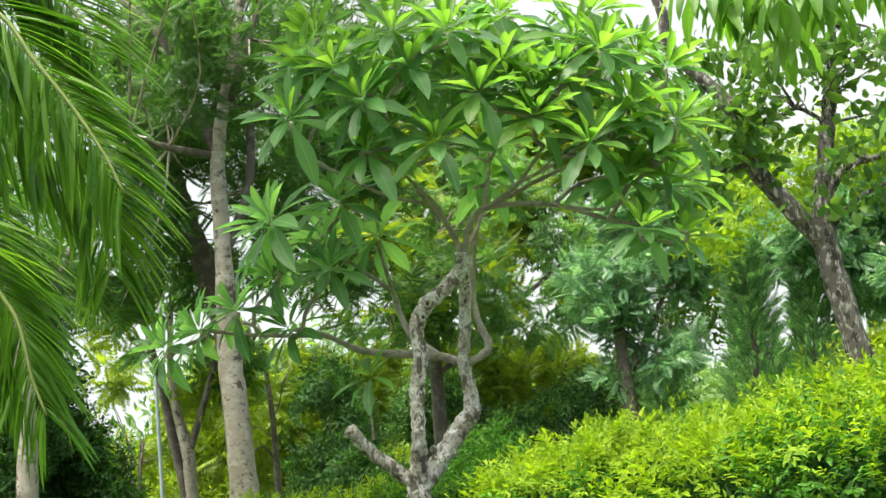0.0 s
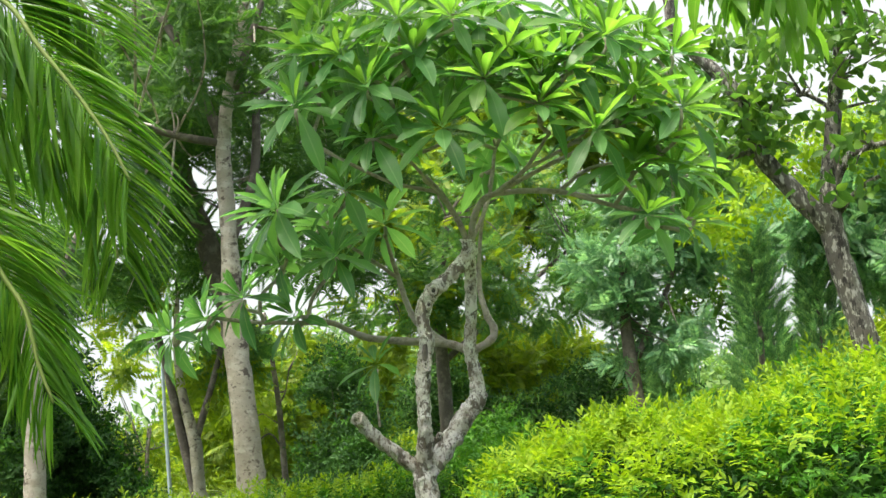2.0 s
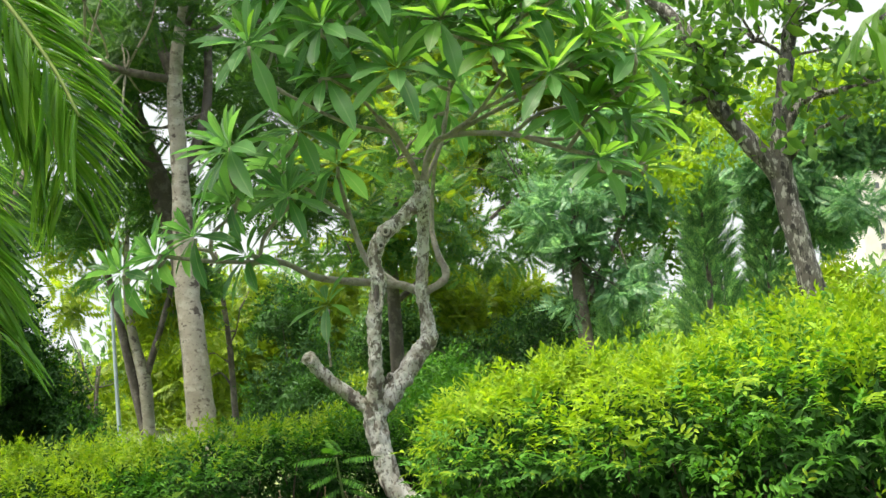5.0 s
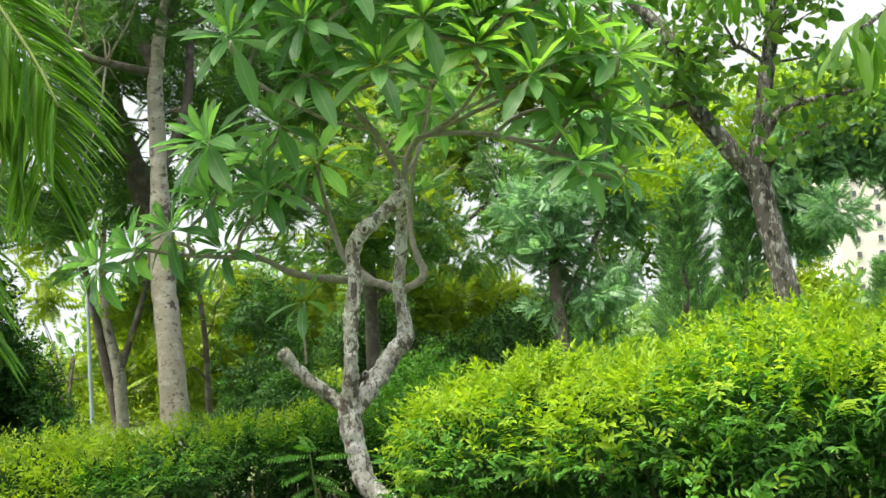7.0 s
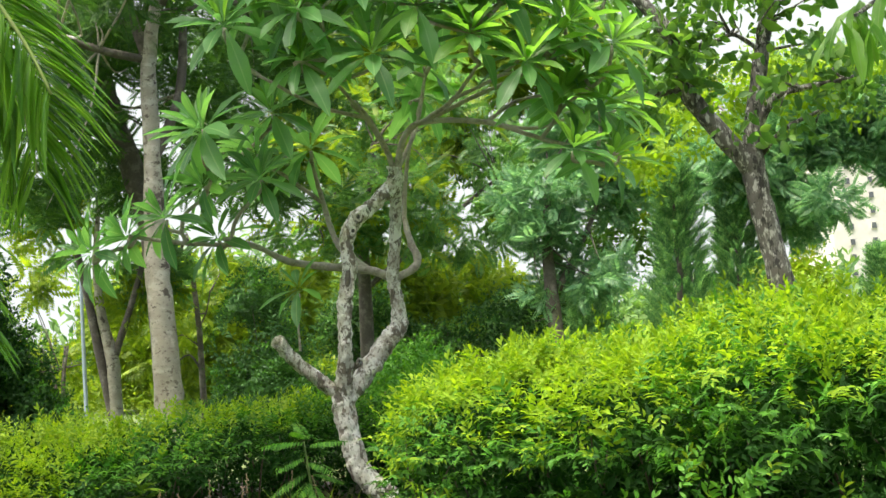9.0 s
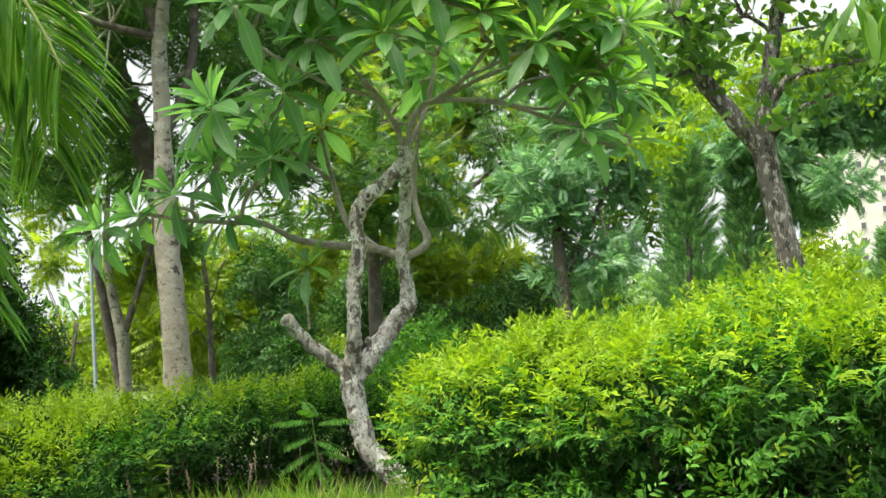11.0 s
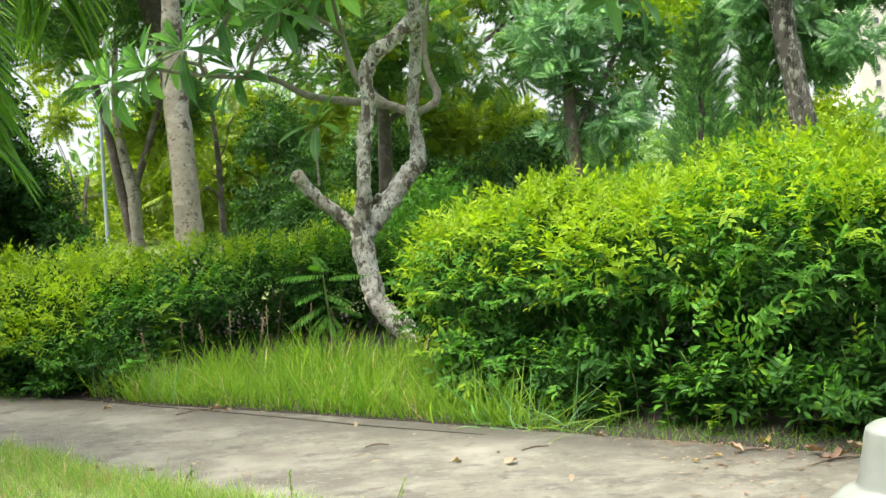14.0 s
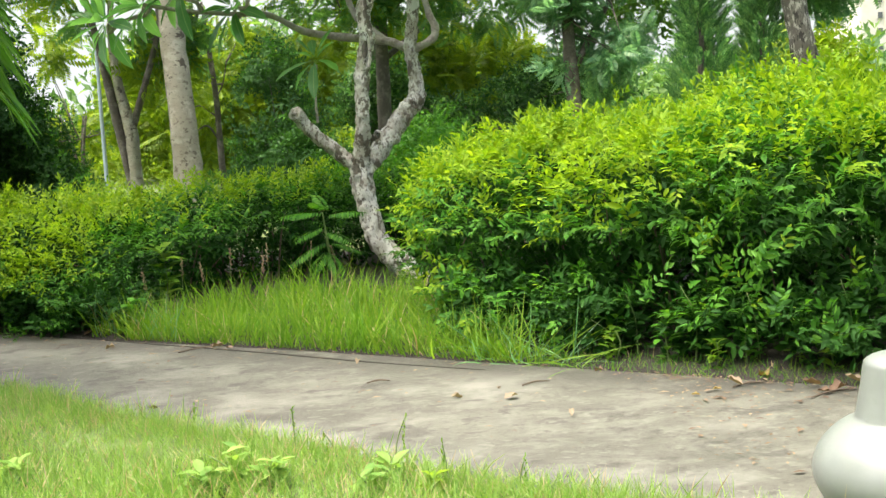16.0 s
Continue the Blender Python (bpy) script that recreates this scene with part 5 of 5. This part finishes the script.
def conifer(x, y, h, r, seed, label):
    """A columnar conifer: upswept sprays round a straight stem."""
    root = thing("conifer", label, "conifer")
    rng = np.random.default_rng(seed)
    limb("trunk", [(x, y, -0.1, 0.07), (x, y, h * 0.5, 0.05), (x, y, h * 0.95, 0.015)], M_BARK_B, root, seg=8, steps=5)
    n = int(1300 * h * r / 0.8)
    s = rng.random(n) ** 0.8
    a = rng.uniform(0, 2 * np.pi, n)
    lump = np.array([noise.noise(Vector((math.cos(w) * 1.5, math.sin(w) * 1.5, k * 6))) for w, k in zip(a, s)])
    rad = r * (1 - s) ** 0.55 * np.minimum(1, 0.35 + s * 3) * (0.5 + 0.5 * rng.random(n) ** 0.5 + 0.6 * lump)
    p = np.stack([x + rad * np.cos(a), y + rad * np.sin(a), 0.1 + s * h], 1)
    ahead = unit(np.stack([np.cos(a), np.sin(a), np.full(n, 1.3)], 1) + rng.normal(size=(n, 3)) * 0.3)
    v, t, uv = scatter(SCALES, p, ahead, np.stack([np.cos(a), np.sin(a), np.zeros(n)], 1) + rng.normal(size=(n, 3)) * 0.4, rng.uniform(0.13, 0.27, n))
    tagged(part("crown", raw_mesh("crown", v, t, [M_CONIFER], uv=uv), root), kind="stuff")


conifer(3.7, 16.0, 2.9, 0.42, 301, "upright grey-green conifer with feathery sprays")
conifer(4.75, 17.0, 2.75, 0.46, 302, "tall narrow conifer with feathery sprays")
conifer(2.95, 19.0, 1.5, 0.4, 303, "small dark conifer with feathery sprays")
conifer(8.05, 20.5, 1.8, 0.4, 304, "narrow dark conifer in front of the pale building")

# ---- leafy bough overhead, its trunk beside the view ----
mango = thing("overhanging_tree", "tree with drooping clusters of long glossy leaves overhead", "tree")
limb("trunk", [(3.7, 8.0, -0.1, 0.12), (3.65, 8.0, 1.5, 0.1), (3.5, 7.9, 2.8, 0.08), (3.2, 7.6, 3.6, 0.06)], M_BARK_D, mango, seg=12, rough=0.12)
BOUGHS = [[(3.3, 7.7, 3.4, 0.04), (2.8, 7.3, 3.6, 0.03), (2.2, 7.1, 3.58, 0.022), (1.55, 7.0, 3.6, 0.014)], [(2.8, 7.3, 3.6, 0.02), (2.5, 7.2, 3.4, 0.014), (2.12, 7.2, 3.2, 0.01)], [(3.45, 7.9, 2.9, 0.03), (3.1, 7.4, 2.95, 0.02), (2.76, 7.05, 2.78, 0.012)]]
for pts in BOUGHS:
    limb("branch", pts, M_BARK_D, mango, seg=7, steps=6)
# upper crown out of view, added to shade the path and right hedge
tagged(crown("crown", mango, [(4.2, 6.6, 4.6, 1.3, 0.7), (4.6, 4.2, 4.9, 1.7, 0.8), (3.0, 2.6, 5.0, 1.4, 0.7)], 800, CLUMP, 0.42, M_FRANGI_YOUNG_LIT, 72), kind="stuff")
LONG = leaf_shape(0.24, 6, 0.5, 0.2, 0.3, 0.15)
rng = np.random.default_rng(71)
pos, ahead, up, size = [], [], [], []
for x, y, z, n in [(1.55, 7.0, 3.5, 12), (1.72, 7.0, 3.52, 12), (1.88, 7.05, 3.5, 12), (2.02, 7.0, 3.47, 14), (2.21, 7.0, 3.46, 14), (2.41, 7.0, 3.5, 14), (2.12, 7.2, 3.2, 7), (1.9, 7.1, 3.35, 8), (2.6, 7.05, 3.5, 14), (2.76, 7.05, 2.75, 12), (2.9, 7.2, 2.9, 10), (2.8, 7.1, 3.5, 10), (1.75, 7.0, 3.4, 8), (1.98, 7.0, 3.3, 10), (2.3, 7.0, 3.32, 10)]:
    for k in range(n):
        a = rng.uniform(0, 2 * np.pi)
        pos.append((x + rng.normal() * 0.05, y + rng.normal() * 0.08, z + rng.normal() * 0.03))
        ahead.append((math.cos(a) * 0.75, math.sin(a) * 0.75, -rng.uniform(0.35, 1.3)))
        up.append((math.cos(a) * 0.6, math.sin(a) * 0.6 - 0.2, 0.8))
        size.append(rng.uniform(0.22, 0.36))
v, t, uv = scatter(LONG, np.array(pos), np.array(ahead), np.array(up), np.array(size))
tagged(part("foliage", raw_mesh("foliage", v, t, [M_FRANGI_YOUNG_LIT], uv=uv), mango), kind="stuff")

# ---- distance ----
arc = [(420 * math.sin(radians(k)), 420 * math.cos(radians(k))) for k in range(-40, 41, 2)]
m_haze, hn, hl, ho = material("bright_haze")
em = hn.new("ShaderNodeEmission")
em.inputs["Color"].default_value, em.inputs["Strength"].default_value = (0.97, 1.0, 1.0, 1), 0.235
hl.new(em.outputs[0], ho.inputs["Surface"])
sky_v = np.array([(x, y, z) for z in (-3.0, 300.0) for x, y in arc])
sky_t = np.array([t for k in range(len(arc) - 1) for t in ((k, k + 1, k + 1 + len(arc)), (k, k + 1 + len(arc), k + len(arc)))])
tagged(part("backdrop", raw_mesh("backdrop", sky_v, sky_t, [m_haze])), "bright white overcast sky low over the horizon", "sky", kind="structure")

rng = np.random.default_rng(81)
n = 12500
q = np.stack([rng.uniform(-26, 30, n), rng.uniform(32, 44, n), rng.random(n)], 1)
tops = np.interp(q[:, 0], [-26, -14, -12.5, -11.5, -8.8, -7.8, -3, 2, 6, 11, 12.6, 13.2, 19, 20, 30], [7, 6.5, 3.5, 1.1, 1.1, 4.0, 4.6, 3.6, 2.0, 2.0, 2.6, 0.8, 0.8, 6, 8])
tops = tops * (0.75 + 0.35 * np.array([noise.noise(Vector((w[0] * 0.4, w[1] * 0.3, 2))) for w in q]))
q[:, 2] = q[:, 2] ** 0.8 * tops
keep = np.array([noise.noise(Vector(w * 0.55)) for w in q]) > -0.22
q = q[keep]
v, t, uv = scatter(FAR_CLUMP, q, rng.normal(size=q.shape) + (0, -0.3, 0.3), rng.normal(size=q.shape) * 0.4 + (0, 0, 1), rng.uniform(0.4, 0.9, len(q)))
tagged(part("far_woods", raw_mesh("far_woods", v, t, [M_FAR], uv=uv)), "hazy mixed green trees in the distance", "trees", kind="stuff")
# unseen woods added round the sides and behind the viewer, to block sky light
rng = np.random.default_rng(83)
n = 4200
a = np.radians(rng.uniform(58, 302, n))
r = rng.uniform(11, 15, n)
q = np.stack([r * np.sin(a), r * np.cos(a) + 2, rng.random(n) ** 0.8], 1)
q[:, 2] *= 4.0 + 1.5 * np.array([noise.noise(Vector((w[0] * 0.3, w[1] * 0.3, 5))) for w in q])
v, t, uv = scatter(FAR_CLUMP, q, rng.normal(size=q.shape), rng.normal(size=q.shape) * 0.4 + (0, 0, 1), rng.uniform(1.2, 2.3, n))
# another unseen block off to the left, added to shade that side
q3 = rng.uniform((-8.0, 3.0, 2.6), (-5.2, 7.0, 6.5), (600, 3))
left = scatter(FAR_CLUMP, q3, rng.normal(size=q3.shape), rng.normal(size=q3.shape) * 0.5 + (0, 0, 1), rng.uniform(0.6, 1.1, len(q3)))
v, t, uv = join([(v, t, uv), left])
tagged(part("garden_trees", raw_mesh("garden_trees", v, t, [M_FEATHER], uv=uv)), "unseen green foliage added round the garden to block sky light", "trees", kind="stuff")
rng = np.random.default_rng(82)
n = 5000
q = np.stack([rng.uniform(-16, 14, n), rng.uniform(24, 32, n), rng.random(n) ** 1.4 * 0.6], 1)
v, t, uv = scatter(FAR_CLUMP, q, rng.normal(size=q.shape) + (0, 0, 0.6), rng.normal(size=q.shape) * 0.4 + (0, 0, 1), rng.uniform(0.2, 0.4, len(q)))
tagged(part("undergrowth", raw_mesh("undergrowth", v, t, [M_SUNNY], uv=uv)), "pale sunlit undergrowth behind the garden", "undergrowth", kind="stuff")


def box(x0, y0, z0, x1, y1, z1, bevel=0.0):
    bm = bmesh.new()
    bmesh.ops.create_cube(bm, size=1.0, matrix=Matrix.Translation(((x0 + x1) / 2, (y0 + y1) / 2, (z0 + z1) / 2)) @ Matrix.Diagonal((x1 - x0, y1 - y0, z1 - z0, 1)))
    if bevel:
        bmesh.ops.bevel(bm, geom=bm.edges[:], offset=bevel, segments=2, affect="EDGES")
    return bm


def bm_part(name, bm, mat, parent, label="", smooth=False):
    me = bpy.data.meshes.new(name)
    bm.to_mesh(me)
    bm.free()
    me.materials.append(mat)
    for p in me.polygons:
        p.use_smooth = smooth
    return part(name, me, parent, label)


building = thing("apartment_building", "distant white apartment building with small dark windows", "building")
bm_part("wall", box(90, 252, 0, 138, 280, 37, 0.1), M_WALL, building)
bm_part("roof", box(89, 251, 37, 139, 281, 38, 0.1), M_ROOF, building)
for row in range(11):
    for x in (93.0, 97.6, 102.2, 106.8):
        z = 2.2 + row * 3.05
        win = bm_part("window", box(x, 251.7, z, x + 1.15, 251.98, z + 1.4, 0.03), M_WALL, building)
        bm_part("pane", box(x + 0.12, 251.6, z + 0.12, x + 1.03, 251.68, z + 1.28), M_PANE, win)

lamp_pole = thing("lamp_post", "slender pale blue-grey lamp post in the distance", "lamp post")
limb("pole", [(-5.38, 23, -0.1, 0.038), (-5.36, 23, 1.53, 0.032), (-5.32, 23, 3.5, 0.026)], M_POLE, lamp_pole, seg=10)
limb("lamp_arm", [(-5.32, 23, 3.5, 0.034), (-5.22, 23, 3.63, 0.028), (-4.94, 23, 3.66, 0.036)], M_POLE, lamp_pole, seg=8)


# ---- small things in the garden ----
def lathe(profile, seg=40):
    v = [(r * math.cos(2 * math.pi * j / seg), r * math.sin(2 * math.pi * j / seg), z) for r, z in profile for j in range(seg)]
    t = []
    for k in range(len(profile) - 1):
        for j in range(seg):
            a, b = k * seg + j, k * seg + (j + 1) % seg
            t += [(a, b, b + seg), (a, b + seg, a + seg)]
    return np.array(v), np.array(t)


def smooth_profile(rows):
    line = smooth_line([(r, 0, z, 0) for r, z in rows], 6)
    return [(max(0.001, p[0]), p[2]) for p in line]


bollard = thing("bollard", "white glossy rounded garden bollard beside the path", "bollard", at=(1.275, 3.3, -0.02))
part("base", raw_mesh("base", *lathe(smooth_profile([(0.15, 0.000), (0.20, 0.047), (0.245, 0.122), (0.255, 0.179), (0.235, 0.235), (0.19, 0.282), (0.15, 0.305), (0.14, 0.315)])), [M_WHITE]), bollard)
part("neck", raw_mesh("neck", *lathe(smooth_profile([(0.142, 0.315), (0.138, 0.329), (0.125, 0.395), (0.118, 0.442), (0.108, 0.465), (0.07, 0.478), (0.002, 0.481)])), [M_WHITE]), bollard)

# compound-leaved sapling beside the trunk
sapling = thing("sapling", "young plant with bright fern-like compound leaves", "plant")
FERN = spray_shape(13, leaf_shape(0.24, 4, 0.5, 0.1, 0.15), 0.2, 68, 0.25, 0.12)
stem_top = Vector((-0.58, 8.25, 0.55))
limb("stem", [(-0.53, 8.35, 0, 0.012), (-0.56, 8.3, 0.3, 0.009), (*stem_top, 0.005)], M_STEM, sapling, seg=6)
rng = np.random.default_rng(91)
for k, (dx, dy, dz, z) in enumerate([(-1, -0.3, 0.25, 0.54), (-0.9, -0.6, -0.05, 0.45), (-0.8, -0.2, -0.2, 0.36), (0.8, -0.5, 0.3, 0.52), (0.6, -0.7, 0.0, 0.42), (-0.2, -0.8, 0.5, 0.55), (-0.5, -0.8, -0.3, 0.3), (0.9, 0.1, -0.1, 0.35), (-0.3, 0.5, 0.6, 0.55), (0.3, -0.9, -0.3, 0.28)]):
    v, t, uv = scatter(FERN, np.array([(-0.56 + rng.normal() * 0.01, 8.28, z)]), np.array([(dx, dy, dz)]), np.array([(0, -0.2, 1.0)]), [rng.uniform(0.2, 0.29)])
    part("compound_leaf", raw_mesh("compound_leaf", v, t, [M_HEDGE], uv=uv), sapling)


def weed(x, y, h, seed, mat, leaf=0.07, label="small broad-leaved weed in the grass"):
    rng = np.random.default_rng(seed)
    root = thing("weed", label, "plant", "weeds along the path")
    limb("stem", [(x, y, -0.02, 0.004), (x + rng.normal() * 0.02, y, h * 0.6, 0.003), (x + rng.normal() * 0.04, y, h, 0.002)], M_STEM, root, seg=5, steps=4)
    n = int(16 + h * 75)
    s = rng.random(n)
    a = rng.uniform(0, 2 * np.pi, n)
    p = np.stack([x + 0.01 * rng.normal(size=n), y + 0.01 * rng.normal(size=n), h * (0.15 + 0.85 * s)], 1)
    d = np.stack([np.cos(a), np.sin(a), rng.uniform(0.1, 0.9, n)], 1)
    v, t, uv = scatter(leaf_shape(0.45, 4, 0.5, 0.2, 0.3), p, d, np.tile((0, 0, 1.0), (n, 1)), leaf * rng.uniform(0.6, 1.2, n))
    tagged(part("foliage", raw_mesh("foliage", v, t, [mat], uv=uv), root), kind="stuff")


for k, (x, y, h, lf, mat) in enumerate([(-0.62, 4.0, 0.14, 0.075, M_GRASS), (-0.5, 3.95, 0.12, 0.07, M_GRASS), (-0.72, 3.95, 0.1, 0.07, M_GRASS), (-1.7, 4.3, 0.1, 0.08, M_GRASS), (-1.6, 7.15, 0.22, 0.1, M_HEDGE), (-2.35, 7.65, 0.25, 0.11, M_PINNATE), (-2.25, 7.6, 0.18, 0.1, M_PINNATE), (-1.55, 7.9, 0.42, 0.13, M_TALL), (0.85, 5.6, 0.2, 0.07, M_HEDGE), (1.05, 5.4, 0.24, 0.07, M_HEDGE), (1.35, 5.25, 0.18, 0.07, M_HEDGE), (1.65, 5.05, 0.2, 0.07, M_TALL), (1.25, 5.45, 0.3, 0.08, M_HEDGE_OLD_SHADED), (1.9, 4.9, 0.26, 0.08, M_HEDGE), (0.35, 5.85, 0.28, 0.06, M_HEDGE), (0.72, 5.75, 0.34, 0.06, M_HEDGE), (0.95, 5.6, 0.3, 0.055, M_HEDGE_OLD_SHADED), (1.15, 5.35, 0.36, 0.06, M_HEDGE), (1.42, 5.3, 0.32, 0.06, M_HEDGE), (1.55, 5.15, 0.26, 0.055, M_TALL), (1.75, 5.1, 0.38, 0.06, M_HEDGE), (2.0, 5.0, 0.4, 0.06, M_HEDGE), (0.82, 5.5, 0.16, 0.05, M_TALL), (1.2, 5.2, 0.14, 0.05, M_TALL), (1.85, 4.75, 0.2, 0.05, M_TALL), (-2.5, 7.76, 0.34, 0.06, M_HEDGE_YOUNG_LIT), (-2.35, 7.62, 0.3, 0.07, M_HEDGE_YOUNG_LIT), (-2.22, 7.55, 0.3, 0.1, M_PINNATE_BLUE), (-2.3, 7.75, 0.42, 0.06, M_HEDGE_YOUNG_LIT), (-2.06, 7.52, 0.26, 0.06, M_HEDGE_YOUNG_LIT), (-1.95, 7.48, 0.2, 0.06, M_HEDGE), (-2.1, 7.65, 0.36, 0.06, M_HEDGE), (-2.6, 7.9, 0.3, 0.07, M_HEDGE), (-1.85, 7.5, 0.26, 0.06, M_HEDGE), (-0.12, 3.9, 0.1, 0.07, M_GRASS), (-0.2, 3.8, 0.1, 0.07, M_GRASS), (0.0, 3.75, 0.09, 0.06, M_HEDGE_YOUNG_LIT), (-1.4, 4.25, 0.1, 0.07, M_GRASS), (0.02, 8.4, 0.3, 0.07, M_HEDGE_OLD_SHADED), (0.12, 8.3, 0.34, 0.07, M_HEDGE), (-0.1, 8.35, 0.26, 0.06, M_HEDGE_OLD_SHADED)]):
    weed(x, y, h, 400 + k, mat, lf)

# fallen leaves, petals and twigs on the path
LITTER = [leaf_shape(0.5, 5, 0.5, 0.5, 0.3, 0.6), leaf_shape(0.36, 5, 0.45, 0.7, -0.3, 0.5), leaf_shape(0.6, 4, 0.5, 0.3, 0.1, 0.4)]
LITTER_MESH = [[raw_mesh("fallen_leaf", s[0], s[1], [m], uv=s[2]) for m in (M_BROWN, M_YELLOW, M_DRY)] for s in LITTER]
rng = np.random.default_rng(95)
for k, (x, y, size, shape, tone, label) in enumerate([
    (0.52, 4.55, 0.07, 1, 2, "pale curled dead leaf on the concrete path"), (-1.62, 6.75, 0.08, 0, 2, "pale dry leaf on the concrete path"),
    (-1.4, 6.85, 0.06, 1, 0, "curled brown leaf by the kerb"), (-1.02, 6.55, 0.09, 0, 0, "reddish brown leaf by the kerb"), (-0.96, 6.45, 0.07, 2, 0, "reddish brown leaf by the kerb"),
    (1.35, 4.95, 0.10, 0, 1, "large yellowed leaf leaning at the hedge foot"), (1.13, 4.8, 0.05, 2, 1, "fallen yellow petal on the path"), (1.0, 4.75, 0.045, 2, 1, "fallen yellow petal on the path"),
    (1.22, 4.83, 0.1, 1, 2, "dry curled leaf on the path"), (1.5, 4.75, 0.1, 1, 0, "brown leaf in the litter"), (1.58, 4.7, 0.12, 0, 0, "brown leaf in the litter"), (1.66, 4.72, 0.1, 1, 2, "dry leaf in the litter"),
    (1.45, 4.66, 0.08, 2, 0, "brown leaf in the litter"), (0.3, 5.1, 0.05, 1, 0, "small brown leaf on the path"), (0.1, 5.0, 0.07, 0, 2, "pale dry leaf on the path"), (0.36, 4.95, 0.09, 2, 2, "pale flattened dry leaf"),
    (-1.9, 7.2, 0.07, 1, 0, "brown leaf by the kerb"), (-0.3, 5.9, 0.06, 0, 0, "brown leaf by the kerb"), (-1.35, 5.3, 0.07, 1, 2, "dry leaf in the lawn"), (-1.1, 5.2, 0.06, 1, 0, "brown leaf in the lawn"), (-2.3, 7.55, 0.08, 0, 0, "brown leaf by the kerb"), (0.75, 5.3, 0.06, 0, 0, "brown leaf by the kerb"),
]):
    ob = tagged(new("fallen_leaf", LITTER_MESH[shape][tone]), label, "leaf", "fallen leaves on the path")
    ob.matrix_basis = pose(x, y, 0.036 + size * 0.04, rng.uniform(-6, 6), rng.uniform(-5, 3), rng.uniform(0, 360)) @ Matrix.Scale(size * 0.8, 4)
pieces = []
for k in range(900):
    x = rng.uniform(-2.6, 2.4) if k < 450 else min(2.6, 0.9 + rng.exponential(0.5))
    y = edge_y(x) - rng.random() ** 2.2 * 1.4 - 0.02
    a, s = rng.uniform(0, 6.3), rng.uniform(0.008, 0.035) + (0.02 if k % 9 == 0 else 0.0)
    pieces.append(scatter(TINY, np.array([(x, y, 0.034)]), np.array([(math.cos(a), math.sin(a), 0.1)]), np.array([(0.1, 0, 1.0)]), [s]))
v, t, uv = join(pieces)
tagged(part("leaf_litter", raw_mesh("leaf_litter", v, t, [M_BROWN], uv=uv)), "scattered bits of brown leaf litter", "litter", kind="stuff")
for k, (x, y, a, ln) in enumerate([(1.25, 4.85, 0.2, 0.14), (-1.15, 6.5, 0.5, 0.2), (-0.95, 6.75, -0.3, 0.25), (1.5, 4.62, 0.4, 0.2), (-0.2, 5.4, 0.1, 0.1), (0.45, 5.15, 0.3, 0.12)]):
    tw = thing("twig", "thin dry fallen twig on the path", "twig", "fallen twigs on the path")
    dx, dy = math.cos(a) * ln / 2, math.sin(a) * ln / 2
    limb("wood", [(x - dx, y - dy, 0.034, 0.003), (x, y + 0.01, 0.04, 0.004), (x + dx, y + dy, 0.036, 0.002)], M_TWIG, tw, seg=5, steps=4)
# a thin dead stake in the tall grass
stake = thing("stake", "thin dark dead stem standing in the tall grass", "stake")
limb("wood", [(0.42, 6.3, 0, 0.007), (0.38, 6.32, 0.2, 0.006), (0.32, 6.33, 0.42, 0.005)], M_BARK_B, stake, seg=6)
